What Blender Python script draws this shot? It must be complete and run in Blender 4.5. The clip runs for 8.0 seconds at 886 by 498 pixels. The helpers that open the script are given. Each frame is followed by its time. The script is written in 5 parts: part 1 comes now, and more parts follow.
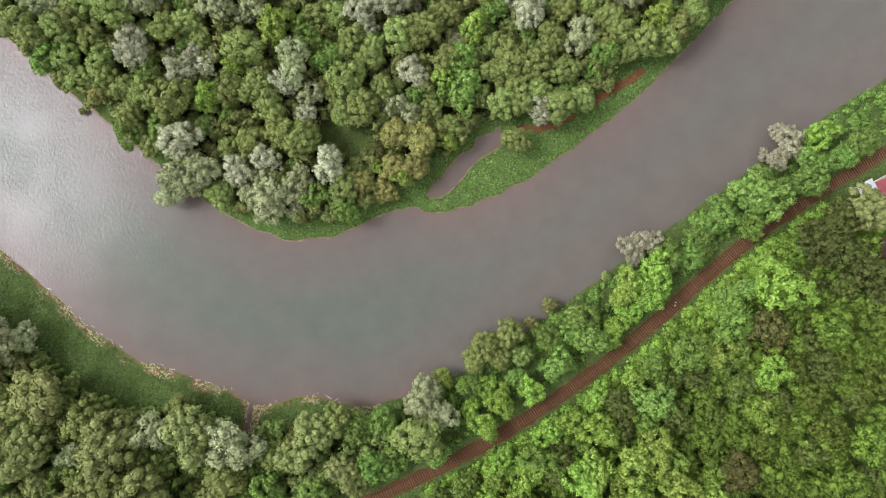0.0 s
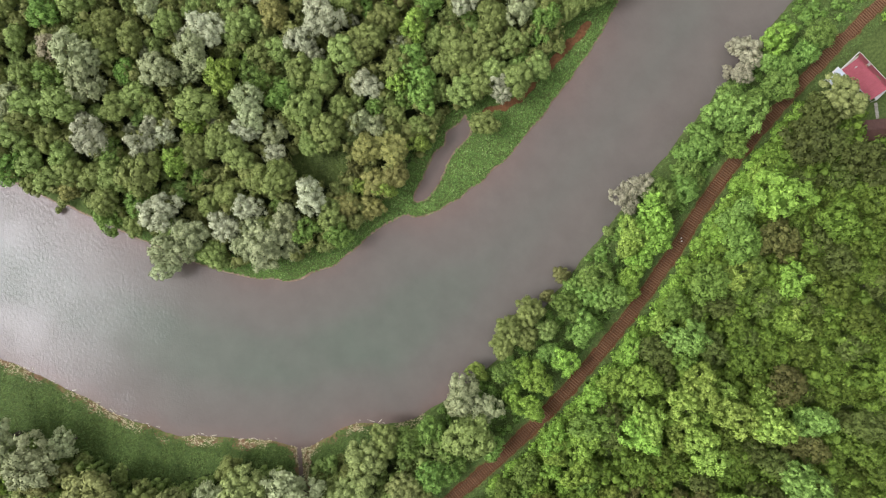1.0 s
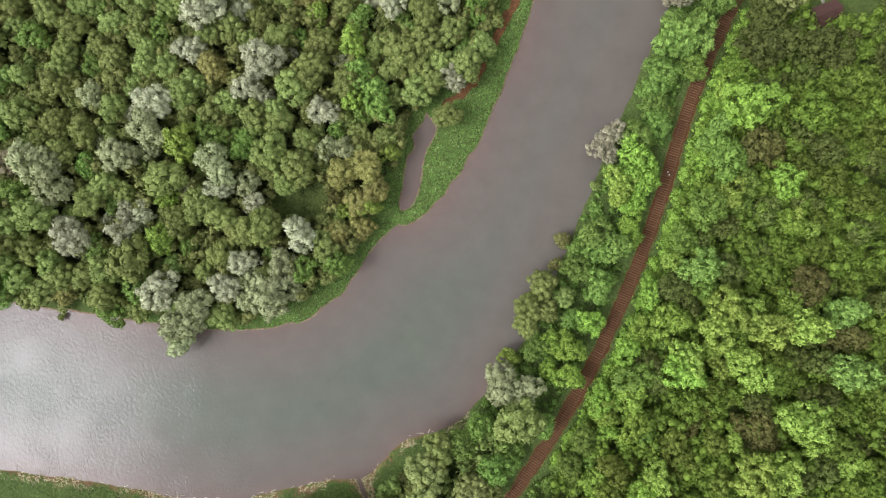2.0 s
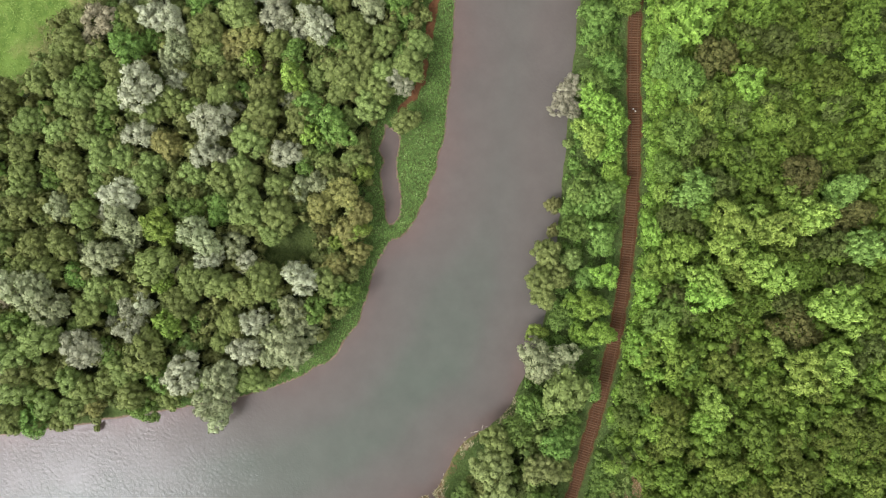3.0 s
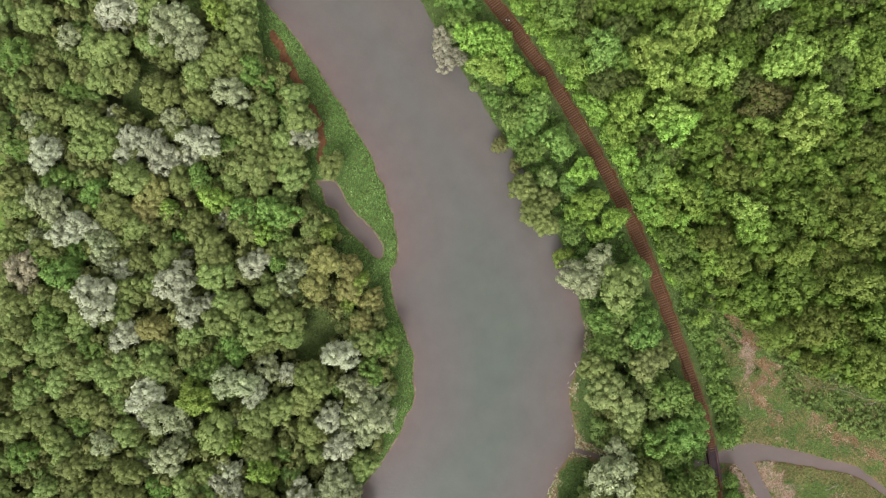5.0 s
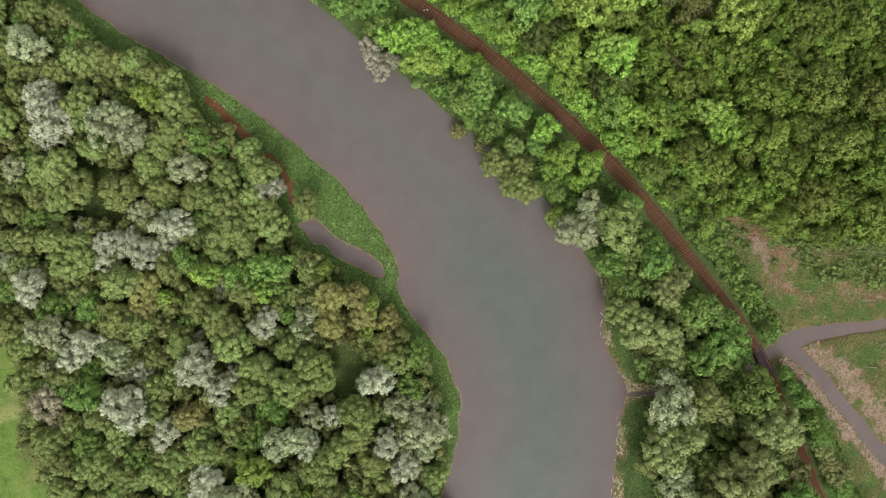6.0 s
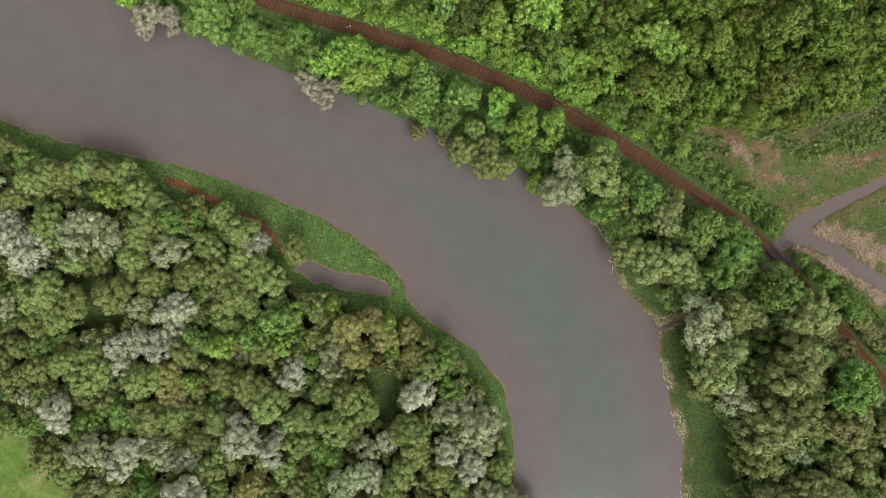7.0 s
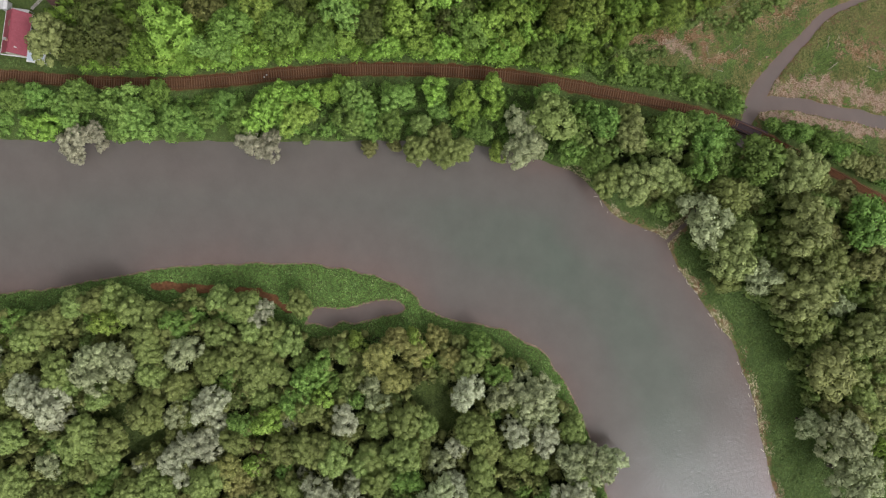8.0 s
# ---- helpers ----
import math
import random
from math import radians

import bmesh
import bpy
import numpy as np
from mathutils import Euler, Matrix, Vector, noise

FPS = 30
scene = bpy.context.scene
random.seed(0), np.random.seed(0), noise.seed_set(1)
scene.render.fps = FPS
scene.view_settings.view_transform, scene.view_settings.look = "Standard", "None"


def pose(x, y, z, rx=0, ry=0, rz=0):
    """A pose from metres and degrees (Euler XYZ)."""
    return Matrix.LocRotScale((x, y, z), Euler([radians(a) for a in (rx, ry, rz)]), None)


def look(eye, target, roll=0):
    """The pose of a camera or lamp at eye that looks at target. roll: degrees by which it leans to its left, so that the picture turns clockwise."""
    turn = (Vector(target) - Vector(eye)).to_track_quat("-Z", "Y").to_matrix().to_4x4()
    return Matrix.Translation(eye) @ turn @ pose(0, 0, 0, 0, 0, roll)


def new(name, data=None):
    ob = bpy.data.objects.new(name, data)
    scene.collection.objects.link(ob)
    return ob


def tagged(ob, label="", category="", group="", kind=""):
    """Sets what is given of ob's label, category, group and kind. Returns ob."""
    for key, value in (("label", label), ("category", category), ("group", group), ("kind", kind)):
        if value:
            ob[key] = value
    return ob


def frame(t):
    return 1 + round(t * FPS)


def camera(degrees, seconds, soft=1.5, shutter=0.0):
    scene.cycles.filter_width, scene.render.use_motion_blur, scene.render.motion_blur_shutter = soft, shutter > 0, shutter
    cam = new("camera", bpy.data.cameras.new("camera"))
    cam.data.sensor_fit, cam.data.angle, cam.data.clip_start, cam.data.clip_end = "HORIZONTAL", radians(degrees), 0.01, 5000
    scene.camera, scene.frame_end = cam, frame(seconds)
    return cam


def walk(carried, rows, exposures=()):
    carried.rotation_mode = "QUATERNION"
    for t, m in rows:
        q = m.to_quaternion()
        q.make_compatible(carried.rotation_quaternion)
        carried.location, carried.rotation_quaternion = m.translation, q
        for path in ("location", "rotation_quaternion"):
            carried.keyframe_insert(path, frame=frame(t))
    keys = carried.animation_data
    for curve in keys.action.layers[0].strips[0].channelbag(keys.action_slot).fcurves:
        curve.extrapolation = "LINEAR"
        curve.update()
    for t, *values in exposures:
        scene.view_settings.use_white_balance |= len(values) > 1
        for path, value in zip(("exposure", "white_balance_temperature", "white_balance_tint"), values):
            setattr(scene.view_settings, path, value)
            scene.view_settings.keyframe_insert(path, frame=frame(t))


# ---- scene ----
# A drone hovers over a river bend and turns on the spot, looking straight down.
cam = camera(72.0, 8.0, soft=1.1)
PATH = [
    (0, pose(0, 0, 143, 0.71, -0.20, -0.00)),
    (0.5, pose(0, 0, 143, 0.69, -0.10, -7.47)),
    (1, pose(0, 0, 143, 0.64, -0.01, -15.29)),
    (1.5, pose(0, 0, 143, 0.58, 0.05, -23.23)),
    (1.7, pose(0, 0, 143, 0.54, 0.07, -26.42)),
    (2.8, pose(0, 0, 143, 0.58, 0.07, -45.07)),
    (3, pose(0, 0, 143, 0.53, 0.10, -48.65)),
    (3.5, pose(0, 0, 143, 0.42, 0.12, -57.37)),
    (4, pose(0, 0, 143, 0.33, 0.13, -65.66)),
    (4.5, pose(0, 0, 143, 0.20, 0.05, -75.45)),
    (4.7, pose(0, 0, 143, 0.15, -0.01, -79.51)),
    (5.8, pose(0, 0, 143, 0.01, -0.37, -100.67)),
    (6, pose(0, 0, 143, -0.00, -0.45, -104.42)),
    (6.5, pose(0, 0, 143, 0.02, -0.62, -113.06)),
    (7, pose(0, 0, 143, 0.10, -0.77, -122.52)),
    (7.5, pose(0, 0, 143, 0.14, -1.01, -133.31)),
    (8, pose(0, 0, 143, 0.26, -1.26, -144.45)),
]
walk(cam, PATH, exposures=[(0.0, 0.43), (1.5, 0.42), (4.5, 0.45), (6.0, 0.22), (6.5, 0.15), (7.0, 0.10), (8.0, -0.02)])

# ---- light: a bright overcast sky, the veiled sun in the west ----
SUN_ELEVATION, SUN_AZIMUTH = radians(50), radians(169)   # azimuth counted from +x towards +y
world = bpy.data.worlds.new("overcast_sky")
scene.world = world
world.use_nodes = True
wn, wl = world.node_tree.nodes, world.node_tree.links
wn.clear()
sky = wn.new("ShaderNodeTexSky")
sky.sky_type, sky.sun_disc = "NISHITA", False
sky.sun_elevation, sky.sun_rotation = SUN_ELEVATION, radians(90) - SUN_AZIMUTH
sky.dust_density = 3.0
veil = wn.new("ShaderNodeHueSaturation")
veil.inputs["Saturation"].default_value = 0.12
back = wn.new("ShaderNodeBackground")
back.inputs["Strength"].default_value = 0.173
wo = wn.new("ShaderNodeOutputWorld")
wl.new(sky.outputs["Color"], veil.inputs["Color"])
wl.new(veil.outputs["Color"], back.inputs["Color"])
wl.new(back.outputs["Background"], wo.inputs["Surface"])

sun = new("veiled_sun", bpy.data.lights.new("veiled_sun", "SUN"))
sun.data.energy, sun.data.angle, sun.data.color = 1.12, radians(20), (0.93, 0.915, 1.0)
to_sun = Vector((math.cos(SUN_ELEVATION) * math.cos(SUN_AZIMUTH), math.cos(SUN_ELEVATION) * math.sin(SUN_AZIMUTH), math.sin(SUN_ELEVATION)))
sun.matrix_world = look(to_sun * 300, (0, 0, 0))

# ---- materials ----
def material(name, rough=0.7, spec=0.3, metal=0.0):
    """A node material; returns it with its tree and its surface shader."""
    mat = bpy.data.materials.new(name)
    mat.use_nodes = True
    tree = mat.node_tree
    shader = tree.nodes["Principled BSDF"]
    shader.inputs["Roughness"].default_value = rough
    shader.inputs["Specular IOR Level"].default_value = spec
    shader.inputs["Metallic"].default_value = metal
    return mat, tree, shader


def put(tree, kind, **values):
    node = tree.nodes.new(kind)
    for key, value in values.items():
        node.inputs[key.replace("_", " ")].default_value = value
    return node


def noise_tex(tree, scale, detail=4.0, rough=0.6, coords=None):
    node = put(tree, "ShaderNodeTexNoise", Scale=scale, Detail=detail, Roughness=rough)
    if coords:
        tree.links.new(coords, node.inputs["Vector"])
    return node.outputs["Fac"]


def ramp(tree, fac, stops):
    node = tree.nodes.new("ShaderNodeValToRGB")
    while len(node.color_ramp.elements) < len(stops):
        node.color_ramp.elements.new(0.5)
    for element, (place, colour) in zip(node.color_ramp.elements, stops):
        element.position, element.color = place, (*colour, 1)
    tree.links.new(fac, node.inputs["Fac"])
    return node.outputs["Color"]


def mix(tree, fac, a, b, blend="MIX"):
    node = tree.nodes.new("ShaderNodeMix")
    node.data_type, node.blend_type = "RGBA", blend
    for value, socket in ((fac, node.inputs[0]), (a, node.inputs[6]), (b, node.inputs[7])):
        if isinstance(value, bpy.types.NodeSocket):
            tree.links.new(value, socket)
        elif isinstance(value, (tuple, list)):
            socket.default_value = (*value, 1)
        else:
            socket.default_value = value
    return node.outputs[2]


def sums(tree, op, a, b, clamp=False):
    node = tree.nodes.new("ShaderNodeMath")
    node.operation, node.use_clamp = op, clamp
    for value, socket in ((a, node.inputs[0]), (b, node.inputs[1])):
        if isinstance(value, bpy.types.NodeSocket):
            tree.links.new(value, socket)
        else:
            socket.default_value = value
    return node.outputs[0]


def place(tree):
    return tree.nodes.new("ShaderNodeNewGeometry").outputs["Position"]


def relief(tree, shader, height, strength, distance):
    bump = put(tree, "ShaderNodeBump", Strength=strength, Distance=distance)
    tree.links.new(height, bump.inputs["Height"])
    tree.links.new(bump.outputs["Normal"], shader.inputs["Normal"])


def foliage(name, dark, light, spread=0.10, hue=0.02):
    """Leaves: two tones by leaf clump and by patch, and each plant a little different."""
    mat, tree, shader = material(name, 0.62, 0.25)
    geo = tree.nodes.new("ShaderNodeNewGeometry")
    info = tree.nodes.new("ShaderNodeObjectInfo")
    patch = noise_tex(tree, 0.55, 3.0, 0.6, geo.outputs["Position"])
    fac = sums(tree, "ADD", sums(tree, "MULTIPLY", geo.outputs["Random Per Island"], 0.5), sums(tree, "MULTIPLY", patch, 0.65))
    grain = noise_tex(tree, 4.5, 3.0, 0.7, geo.outputs["Position"])
    fac = sums(tree, "ADD", fac, sums(tree, "MULTIPLY", sums(tree, "SUBTRACT", grain, 0.42), 0.65))
    relief(tree, shader, grain, 0.8, 0.12)
    tone = ramp(tree, fac, [(0.22, dark), (1.0, light)])
    shift = tree.nodes.new("ShaderNodeHueSaturation")
    tree.links.new(tone, shift.inputs["Color"])
    tree.links.new(sums(tree, "ADD", sums(tree, "MULTIPLY", info.outputs["Random"], 2 * hue), 0.5 - hue), shift.inputs["Hue"])
    drift = sums(tree, "MULTIPLY", sums(tree, "SUBTRACT", noise_tex(tree, 0.16, 3.0, 0.6, geo.outputs["Position"]), 0.5), 0.6)
    tree.links.new(sums(tree, "ADD", sums(tree, "ADD", sums(tree, "MULTIPLY", info.outputs["Random"], 4 * spread), 1 - 2 * spread), drift), shift.inputs["Value"])
    tree.links.new(shift.outputs["Color"], shader.inputs["Base Color"])
    return mat


LEAVES = {
    "silver": foliage("silver_willow_leaves", (0.29, 0.31, 0.185), (0.63, 0.655, 0.44), 0.08, 0.008),
    "pale": foliage("pale_willow_leaves", (0.20, 0.235, 0.105), (0.54, 0.59, 0.325), 0.09, 0.012),
    "tan": foliage("beige_willow_leaves", (0.24, 0.215, 0.125), (0.56, 0.51, 0.33), 0.06, 0.008),
    "grey": foliage("grey_willow_leaves", (0.21, 0.195, 0.12), (0.52, 0.50, 0.345), 0.06, 0.008),
    "olive": foliage("olive_leaves", (0.095, 0.13, 0.0291), (0.345, 0.42, 0.1269), 0.13, 0.018),
    "green": foliage("green_leaves", (0.064, 0.126, 0.022), (0.28, 0.43, 0.095), 0.10, 0.012),
    "fresh": foliage("fresh_green_leaves", (0.07, 0.145, 0.024), (0.35, 0.53, 0.125), 0.08, 0.010),
    "bright": foliage("bright_green_leaves", (0.078, 0.152, 0.018), (0.385, 0.575, 0.10), 0.10, 0.012),
    "lime": foliage("yellow_green_leaves", (0.10, 0.18, 0.022), (0.46, 0.61, 0.13), 0.08, 0.010),
    "brown": foliage("brownish_leaves", (0.066, 0.075, 0.0179), (0.195, 0.19, 0.0545), 0.06, 0.008),
    "golden": foliage("light_olive_leaves", (0.115, 0.146, 0.042), (0.41, 0.475, 0.168), 0.09, 0.012),
    "verdant": foliage("fresh_slope_leaves", (0.06, 0.112, 0.017), (0.265, 0.40, 0.078), 0.12, 0.012),
    "dry": foliage("dry_olive_leaves", (0.115, 0.125, 0.0301), (0.43, 0.42, 0.1363), 0.08, 0.01),
    "young": foliage("young_olive_leaves", (0.10, 0.13, 0.033), (0.33, 0.385, 0.122), 0.12, 0.02),
    "sapling": foliage("young_green_leaves", (0.078, 0.125, 0.028), (0.29, 0.39, 0.105), 0.10, 0.015),
    "bronze": foliage("bronze_olive_leaves", (0.112, 0.126, 0.036), (0.385, 0.41, 0.145), 0.12, 0.015),
    "combed": foliage("yellowish_slope_leaves", (0.068, 0.105, 0.015), (0.265, 0.34, 0.062), 0.14, 0.012),
    "dusky": foliage("dusky_olive_leaves", (0.048, 0.066, 0.014), (0.17, 0.215, 0.05), 0.15, 0.012),
    "slope": foliage("slope_leaves", (0.049, 0.086, 0.0103), (0.208, 0.30, 0.0442), 0.16, 0.012),
}


def bark_material():
    mat, tree, shader = material("bark", 0.85, 0.2)
    where = tree.nodes.new("ShaderNodeTexCoord").outputs["Object"]
    tone = ramp(tree, noise_tex(tree, 6.0, 5.0, 0.65, where), [(0.3, (0.045, 0.035, 0.026)), (0.75, (0.16, 0.135, 0.11))])
    tree.links.new(tone, shader.inputs["Base Color"])
    return mat


BARK = bark_material()


def ground_material():
    """Soil and turf; the share of each cover is stored with the land."""
    mat, tree, shader = material("land", 0.9, 0.15)
    here = place(tree)
    fine = noise_tex(tree, 1.6, 8.0, 0.7, here)
    broad = noise_tex(tree, 0.13, 4.0, 0.6, here)
    mid = noise_tex(tree, 0.45, 5.0, 0.65, here)

    def share(name):
        node = tree.nodes.new("ShaderNodeAttribute")
        node.attribute_name = name
        return node.outputs["Fac"]

    turf = mix(tree, broad, ramp(tree, fine, [(0.3, (0.033, 0.062, 0.016)), (0.7, (0.10, 0.155, 0.04))]),
               ramp(tree, fine, [(0.3, (0.05, 0.073, 0.021)), (0.7, (0.15, 0.18, 0.057))]))
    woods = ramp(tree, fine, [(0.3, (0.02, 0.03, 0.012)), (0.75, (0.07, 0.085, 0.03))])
    meadow = mix(tree, ramp(tree, broad, [(0.5, (0, 0, 0)), (0.68, (1, 1, 1))]), ramp(tree, mid, [(0.3, (0.085, 0.155, 0.026)), (0.75, (0.205, 0.305, 0.064))]),
                 ramp(tree, fine, [(0.3, (0.22, 0.22, 0.07)), (0.75, (0.38, 0.36, 0.15))]))
    dry = mix(tree, ramp(tree, mid, [(0.40, (0, 0, 0)), (0.58, (1, 1, 1))]), ramp(tree, fine, [(0.3, (0.07, 0.10, 0.028)), (0.7, (0.18, 0.21, 0.07))]),
              ramp(tree, fine, [(0.3, (0.13, 0.075, 0.04)), (0.75, (0.31, 0.20, 0.115))]))
    mud = ramp(tree, mid, [(0.3, (0.15, 0.10, 0.07)), (0.75, (0.36, 0.26, 0.195))])
    soil = ramp(tree, fine, [(0.3, (0.10, 0.045, 0.02)), (0.75, (0.27, 0.125, 0.06))])
    stone = ramp(tree, noise_tex(tree, 5.0, 4.0, 0.7, here), [(0.3, (0.055, 0.023, 0.010)), (0.75, (0.185, 0.082, 0.038))])
    colour = turf
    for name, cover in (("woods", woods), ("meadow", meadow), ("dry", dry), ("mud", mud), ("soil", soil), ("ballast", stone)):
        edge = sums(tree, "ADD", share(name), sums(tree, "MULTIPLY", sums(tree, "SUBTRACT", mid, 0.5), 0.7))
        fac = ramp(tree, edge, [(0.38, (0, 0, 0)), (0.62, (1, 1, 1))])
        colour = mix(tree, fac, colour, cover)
    tree.links.new(colour, shader.inputs["Base Color"])
    relief(tree, shader, fine, 0.7, 0.25)
    return mat


def water_material():
    """Silty river water: greenish over the deep bed, reddish brown over the shallows, rippled by the wind."""
    mat, tree, shader = material("river_water", 0.10, 0.5)
    shader.inputs["IOR"].default_value = 1.33
    here = place(tree)
    node = tree.nodes.new("ShaderNodeAttribute")
    node.attribute_name = "depth"
    cloud = noise_tex(tree, 0.035, 4.0, 0.55, here)
    fac = sums(tree, "ADD", node.outputs["Fac"], sums(tree, "MULTIPLY", sums(tree, "SUBTRACT", cloud, 0.5), 0.55))
    tone = ramp(tree, fac, [(0.0, (0.158, 0.119, 0.105)), (0.22, (0.139, 0.119, 0.106)), (0.65, (0.126, 0.120, 0.105)), (1.0, (0.107, 0.1225, 0.0985))])
    mottle = ramp(tree, noise_tex(tree, 0.16, 5.0, 0.65, here), [(0.3, (0.99, 0.98, 0.99)), (0.7, (1.13, 1.13, 1.13))])
    tree.links.new(mix(tree, 1.0, tone, mottle, "MULTIPLY"), shader.inputs["Base Color"])
    breeze = tree.nodes.new("ShaderNodeAttribute")
    breeze.attribute_name = "breeze"
    squeeze = put(tree, "ShaderNodeMapping", Rotation=(0, 0, 0.35), Scale=(1.0, 0.7, 1.0))
    tree.links.new(here, squeeze.inputs["Vector"])
    wavelets = noise_tex(tree, 1.5, 2.5, 0.6, squeeze.outputs["Vector"])
    ripple = sums(tree, "MULTIPLY", noise_tex(tree, 3.6, 2.5, 0.5, here), 0.45)
    gusts = ramp(tree, noise_tex(tree, 0.07, 3.0, 0.6, here), [(0.35, (0.35, 0.35, 0.35)), (0.65, (1, 1, 1))])
    bump = put(tree, "ShaderNodeBump", Distance=0.20)
    tree.links.new(sums(tree, "MULTIPLY", breeze.outputs["Fac"], gusts), bump.inputs["Strength"])
    tree.links.new(sums(tree, "ADD", ripple, wavelets), bump.inputs["Height"])
    tree.links.new(bump.outputs["Normal"], shader.inputs["Normal"])
    return mat


def plain(name, dark, light, scale, rough=0.7, spec=0.3, metal=0.0, bump=0.0):
    """A mottled surface in two tones, at the scale given per metre, each piece a little different."""
    mat, tree, shader = material(name, rough, spec, metal)
    where = tree.nodes.new("ShaderNodeTexCoord").outputs["Object"]
    info = tree.nodes.new("ShaderNodeObjectInfo")
    grain = noise_tex(tree, scale, 6.0, 0.65, where)
    fac = sums(tree, "ADD", sums(tree, "MULTIPLY", grain, 0.8), sums(tree, "MULTIPLY", info.outputs["Random"], 0.25))
    tree.links.new(ramp(tree, fac, [(0.3, dark), (0.75, light)]), shader.inputs["Base Color"])
    if bump:
        relief(tree, shader, grain, 0.6, bump)
    return mat


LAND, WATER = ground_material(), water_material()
SLEEPER_WOOD = plain("weathered_sleeper_wood", (0.10, 0.056, 0.032), (0.235, 0.135, 0.08), 3.0, 0.85, 0.2)
RUST = plain("rusty_steel", (0.08, 0.038, 0.020), (0.21, 0.11, 0.06), 8.0, 0.6, 0.4, 0.5)
DARK_STEEL = plain("dark_bridge_steel", (0.03, 0.018, 0.022), (0.085, 0.045, 0.05), 2.0, 0.6, 0.4, 0.3)
CONCRETE = plain("weathered_concrete", (0.22, 0.20, 0.18), (0.42, 0.39, 0.35), 2.5, 0.85, 0.2, 0.0, 0.02)

# ---- the lie of the land (plan in metres, x to the right and y ahead of the first view) ----
INNER = [(-2400, 1900), (-160, 100), (-104, 53), (-90, 41), (-79, 32), (-67, 22), (-57, 14), (-47, 8), (-37, 4), (-29, 4), (-21, 6),
         (-13, 10), (-6, 11.3), (-3.8, 10.2), (3.7, 10.8), (11.5, 13.7), (18.4, 16.9), (30, 24.5), (37, 30), (46, 37), (55, 46), (62, 53), (70, 61), (86, 73), (120, 96), (2400, 1500)]
OUTER = [(2400, 1390), (150, 74), (105, 42), (95, 36), (85, 29), (75, 22), (64, 14), (54, 7), (43, -1), (32, -9), (21, -17), (8, -25.5), (-1, -30), (-11, -33.5),
         (-21, -35), (-29, -32.5), (-37, -33.5), (-43, -35), (-47, -32.5), (-53, -30), (-62, -27), (-71, -24), (-77, -20), (-83, -16), (-90, -9.5), (-101.5, 0.4), (-160, 47), (-2400, 1800)]
RAIL = [(900, 420), (250, 108), (150, 50), (104, 24.5), (94, 18.5), (82, 11), (70, 2.5), (61, -5), (51, -14), (41.5, -22), (30, -30.5), (18, -38.5), (6, -45.5), (-5, -51), (-16, -56),
        (-27, -61), (-37, -64.8), (-46, -67.2), (-57, -69), (-69, -70.6), (-82, -72.3), (-95, -74.2), (-140, -80), (-300, -100), (-900, -160)]
BROOK = [(-43.5, -31), (-46, -45), (-45.5, -58), (-44.4, -66), (-42.4, -72.5), (-41.3, -79), (-41.9, -86.5), (-42.9, -93.5), (-44.2, -101), (-47.5, -107), (-60, -130), (-70, -300)]
BROOK_ARM = [(-42.4, -72.5), (-46.3, -76.6), (-51, -79.4), (-57, -82), (-62.8, -84.8), (-72, -89), (-86, -96.5), (-160, -150)]
POND = [(13.7, 30.3), (14.3, 26.2), (10.7, 24.0), (7.1, 21.0), (3.7, 16.6), (-0.1, 13.8), (-3.0, 14.5), (1.0, 19.7), (4.1, 23.6), (7.2, 25.3), (8.5, 27.6), (11.9, 29.2)]


def smooth_line(points, per=6):
    """A Catmull-Rom curve through the points, eased where their spacing changes."""
    p = np.array(points, float)
    p = np.vstack([2 * p[0] - p[1], p, 2 * p[-1] - p[-2]])
    out = []
    for a, b, c, d in zip(p, p[1:], p[2:], p[3:]):
        span = math.dist(b, c)
        from_b = (c - a) / (math.dist(a, b) + span) * span
        to_c = (d - b) / (math.dist(c, d) + span) * span
        for u in np.arange(per) / per:
            out.append((2 * u**3 - 3 * u**2 + 1) * b + (u**3 - 2 * u**2 + u) * from_b + (3 * u**2 - 2 * u**3) * c + (u**3 - u**2) * to_c)
    return np.array(out + [p[-2]])


def line_distance(xy, line):
    """The distance of every place in xy from a line, and how far along the line the nearest spot is."""
    best, along, run = np.full(len(xy), 1e9), np.zeros(len(xy)), 0.0
    for a, b in zip(line, line[1:]):
        ab = b - a
        length = math.hypot(*ab)
        u = np.clip(((xy - a) @ ab) / max(length**2, 1e-9), 0, 1)
        gap = np.hypot(*(xy - a - u[:, None] * ab).T)
        nearer = gap < best
        best[nearer], along[nearer] = gap[nearer], (run + u * length)[nearer]
        run += length
    return best, along


def within(xy, outline):
    """Whether each place lies within a closed outline."""
    x, y = xy[:, 0], xy[:, 1]
    inside = np.zeros(len(xy), bool)
    for (ax, ay), (bx, by) in zip(outline, np.roll(outline, -1, 0)):
        if ay != by:
            inside ^= ((ay > y) != (by > y)) & (x < (bx - ax) * (y - ay) / (by - ay) + ax)
    return inside


INNER_LINE, OUTER_LINE, RAIL_LINE = smooth_line(INNER), smooth_line(OUTER), smooth_line(RAIL)
BROOK_LINE, ARM_LINE = smooth_line(BROOK), smooth_line(BROOK_ARM)
POND_LINE = smooth_line(POND + POND[:1])
RIVER_OUTLINE = np.vstack([INNER_LINE, OUTER_LINE])


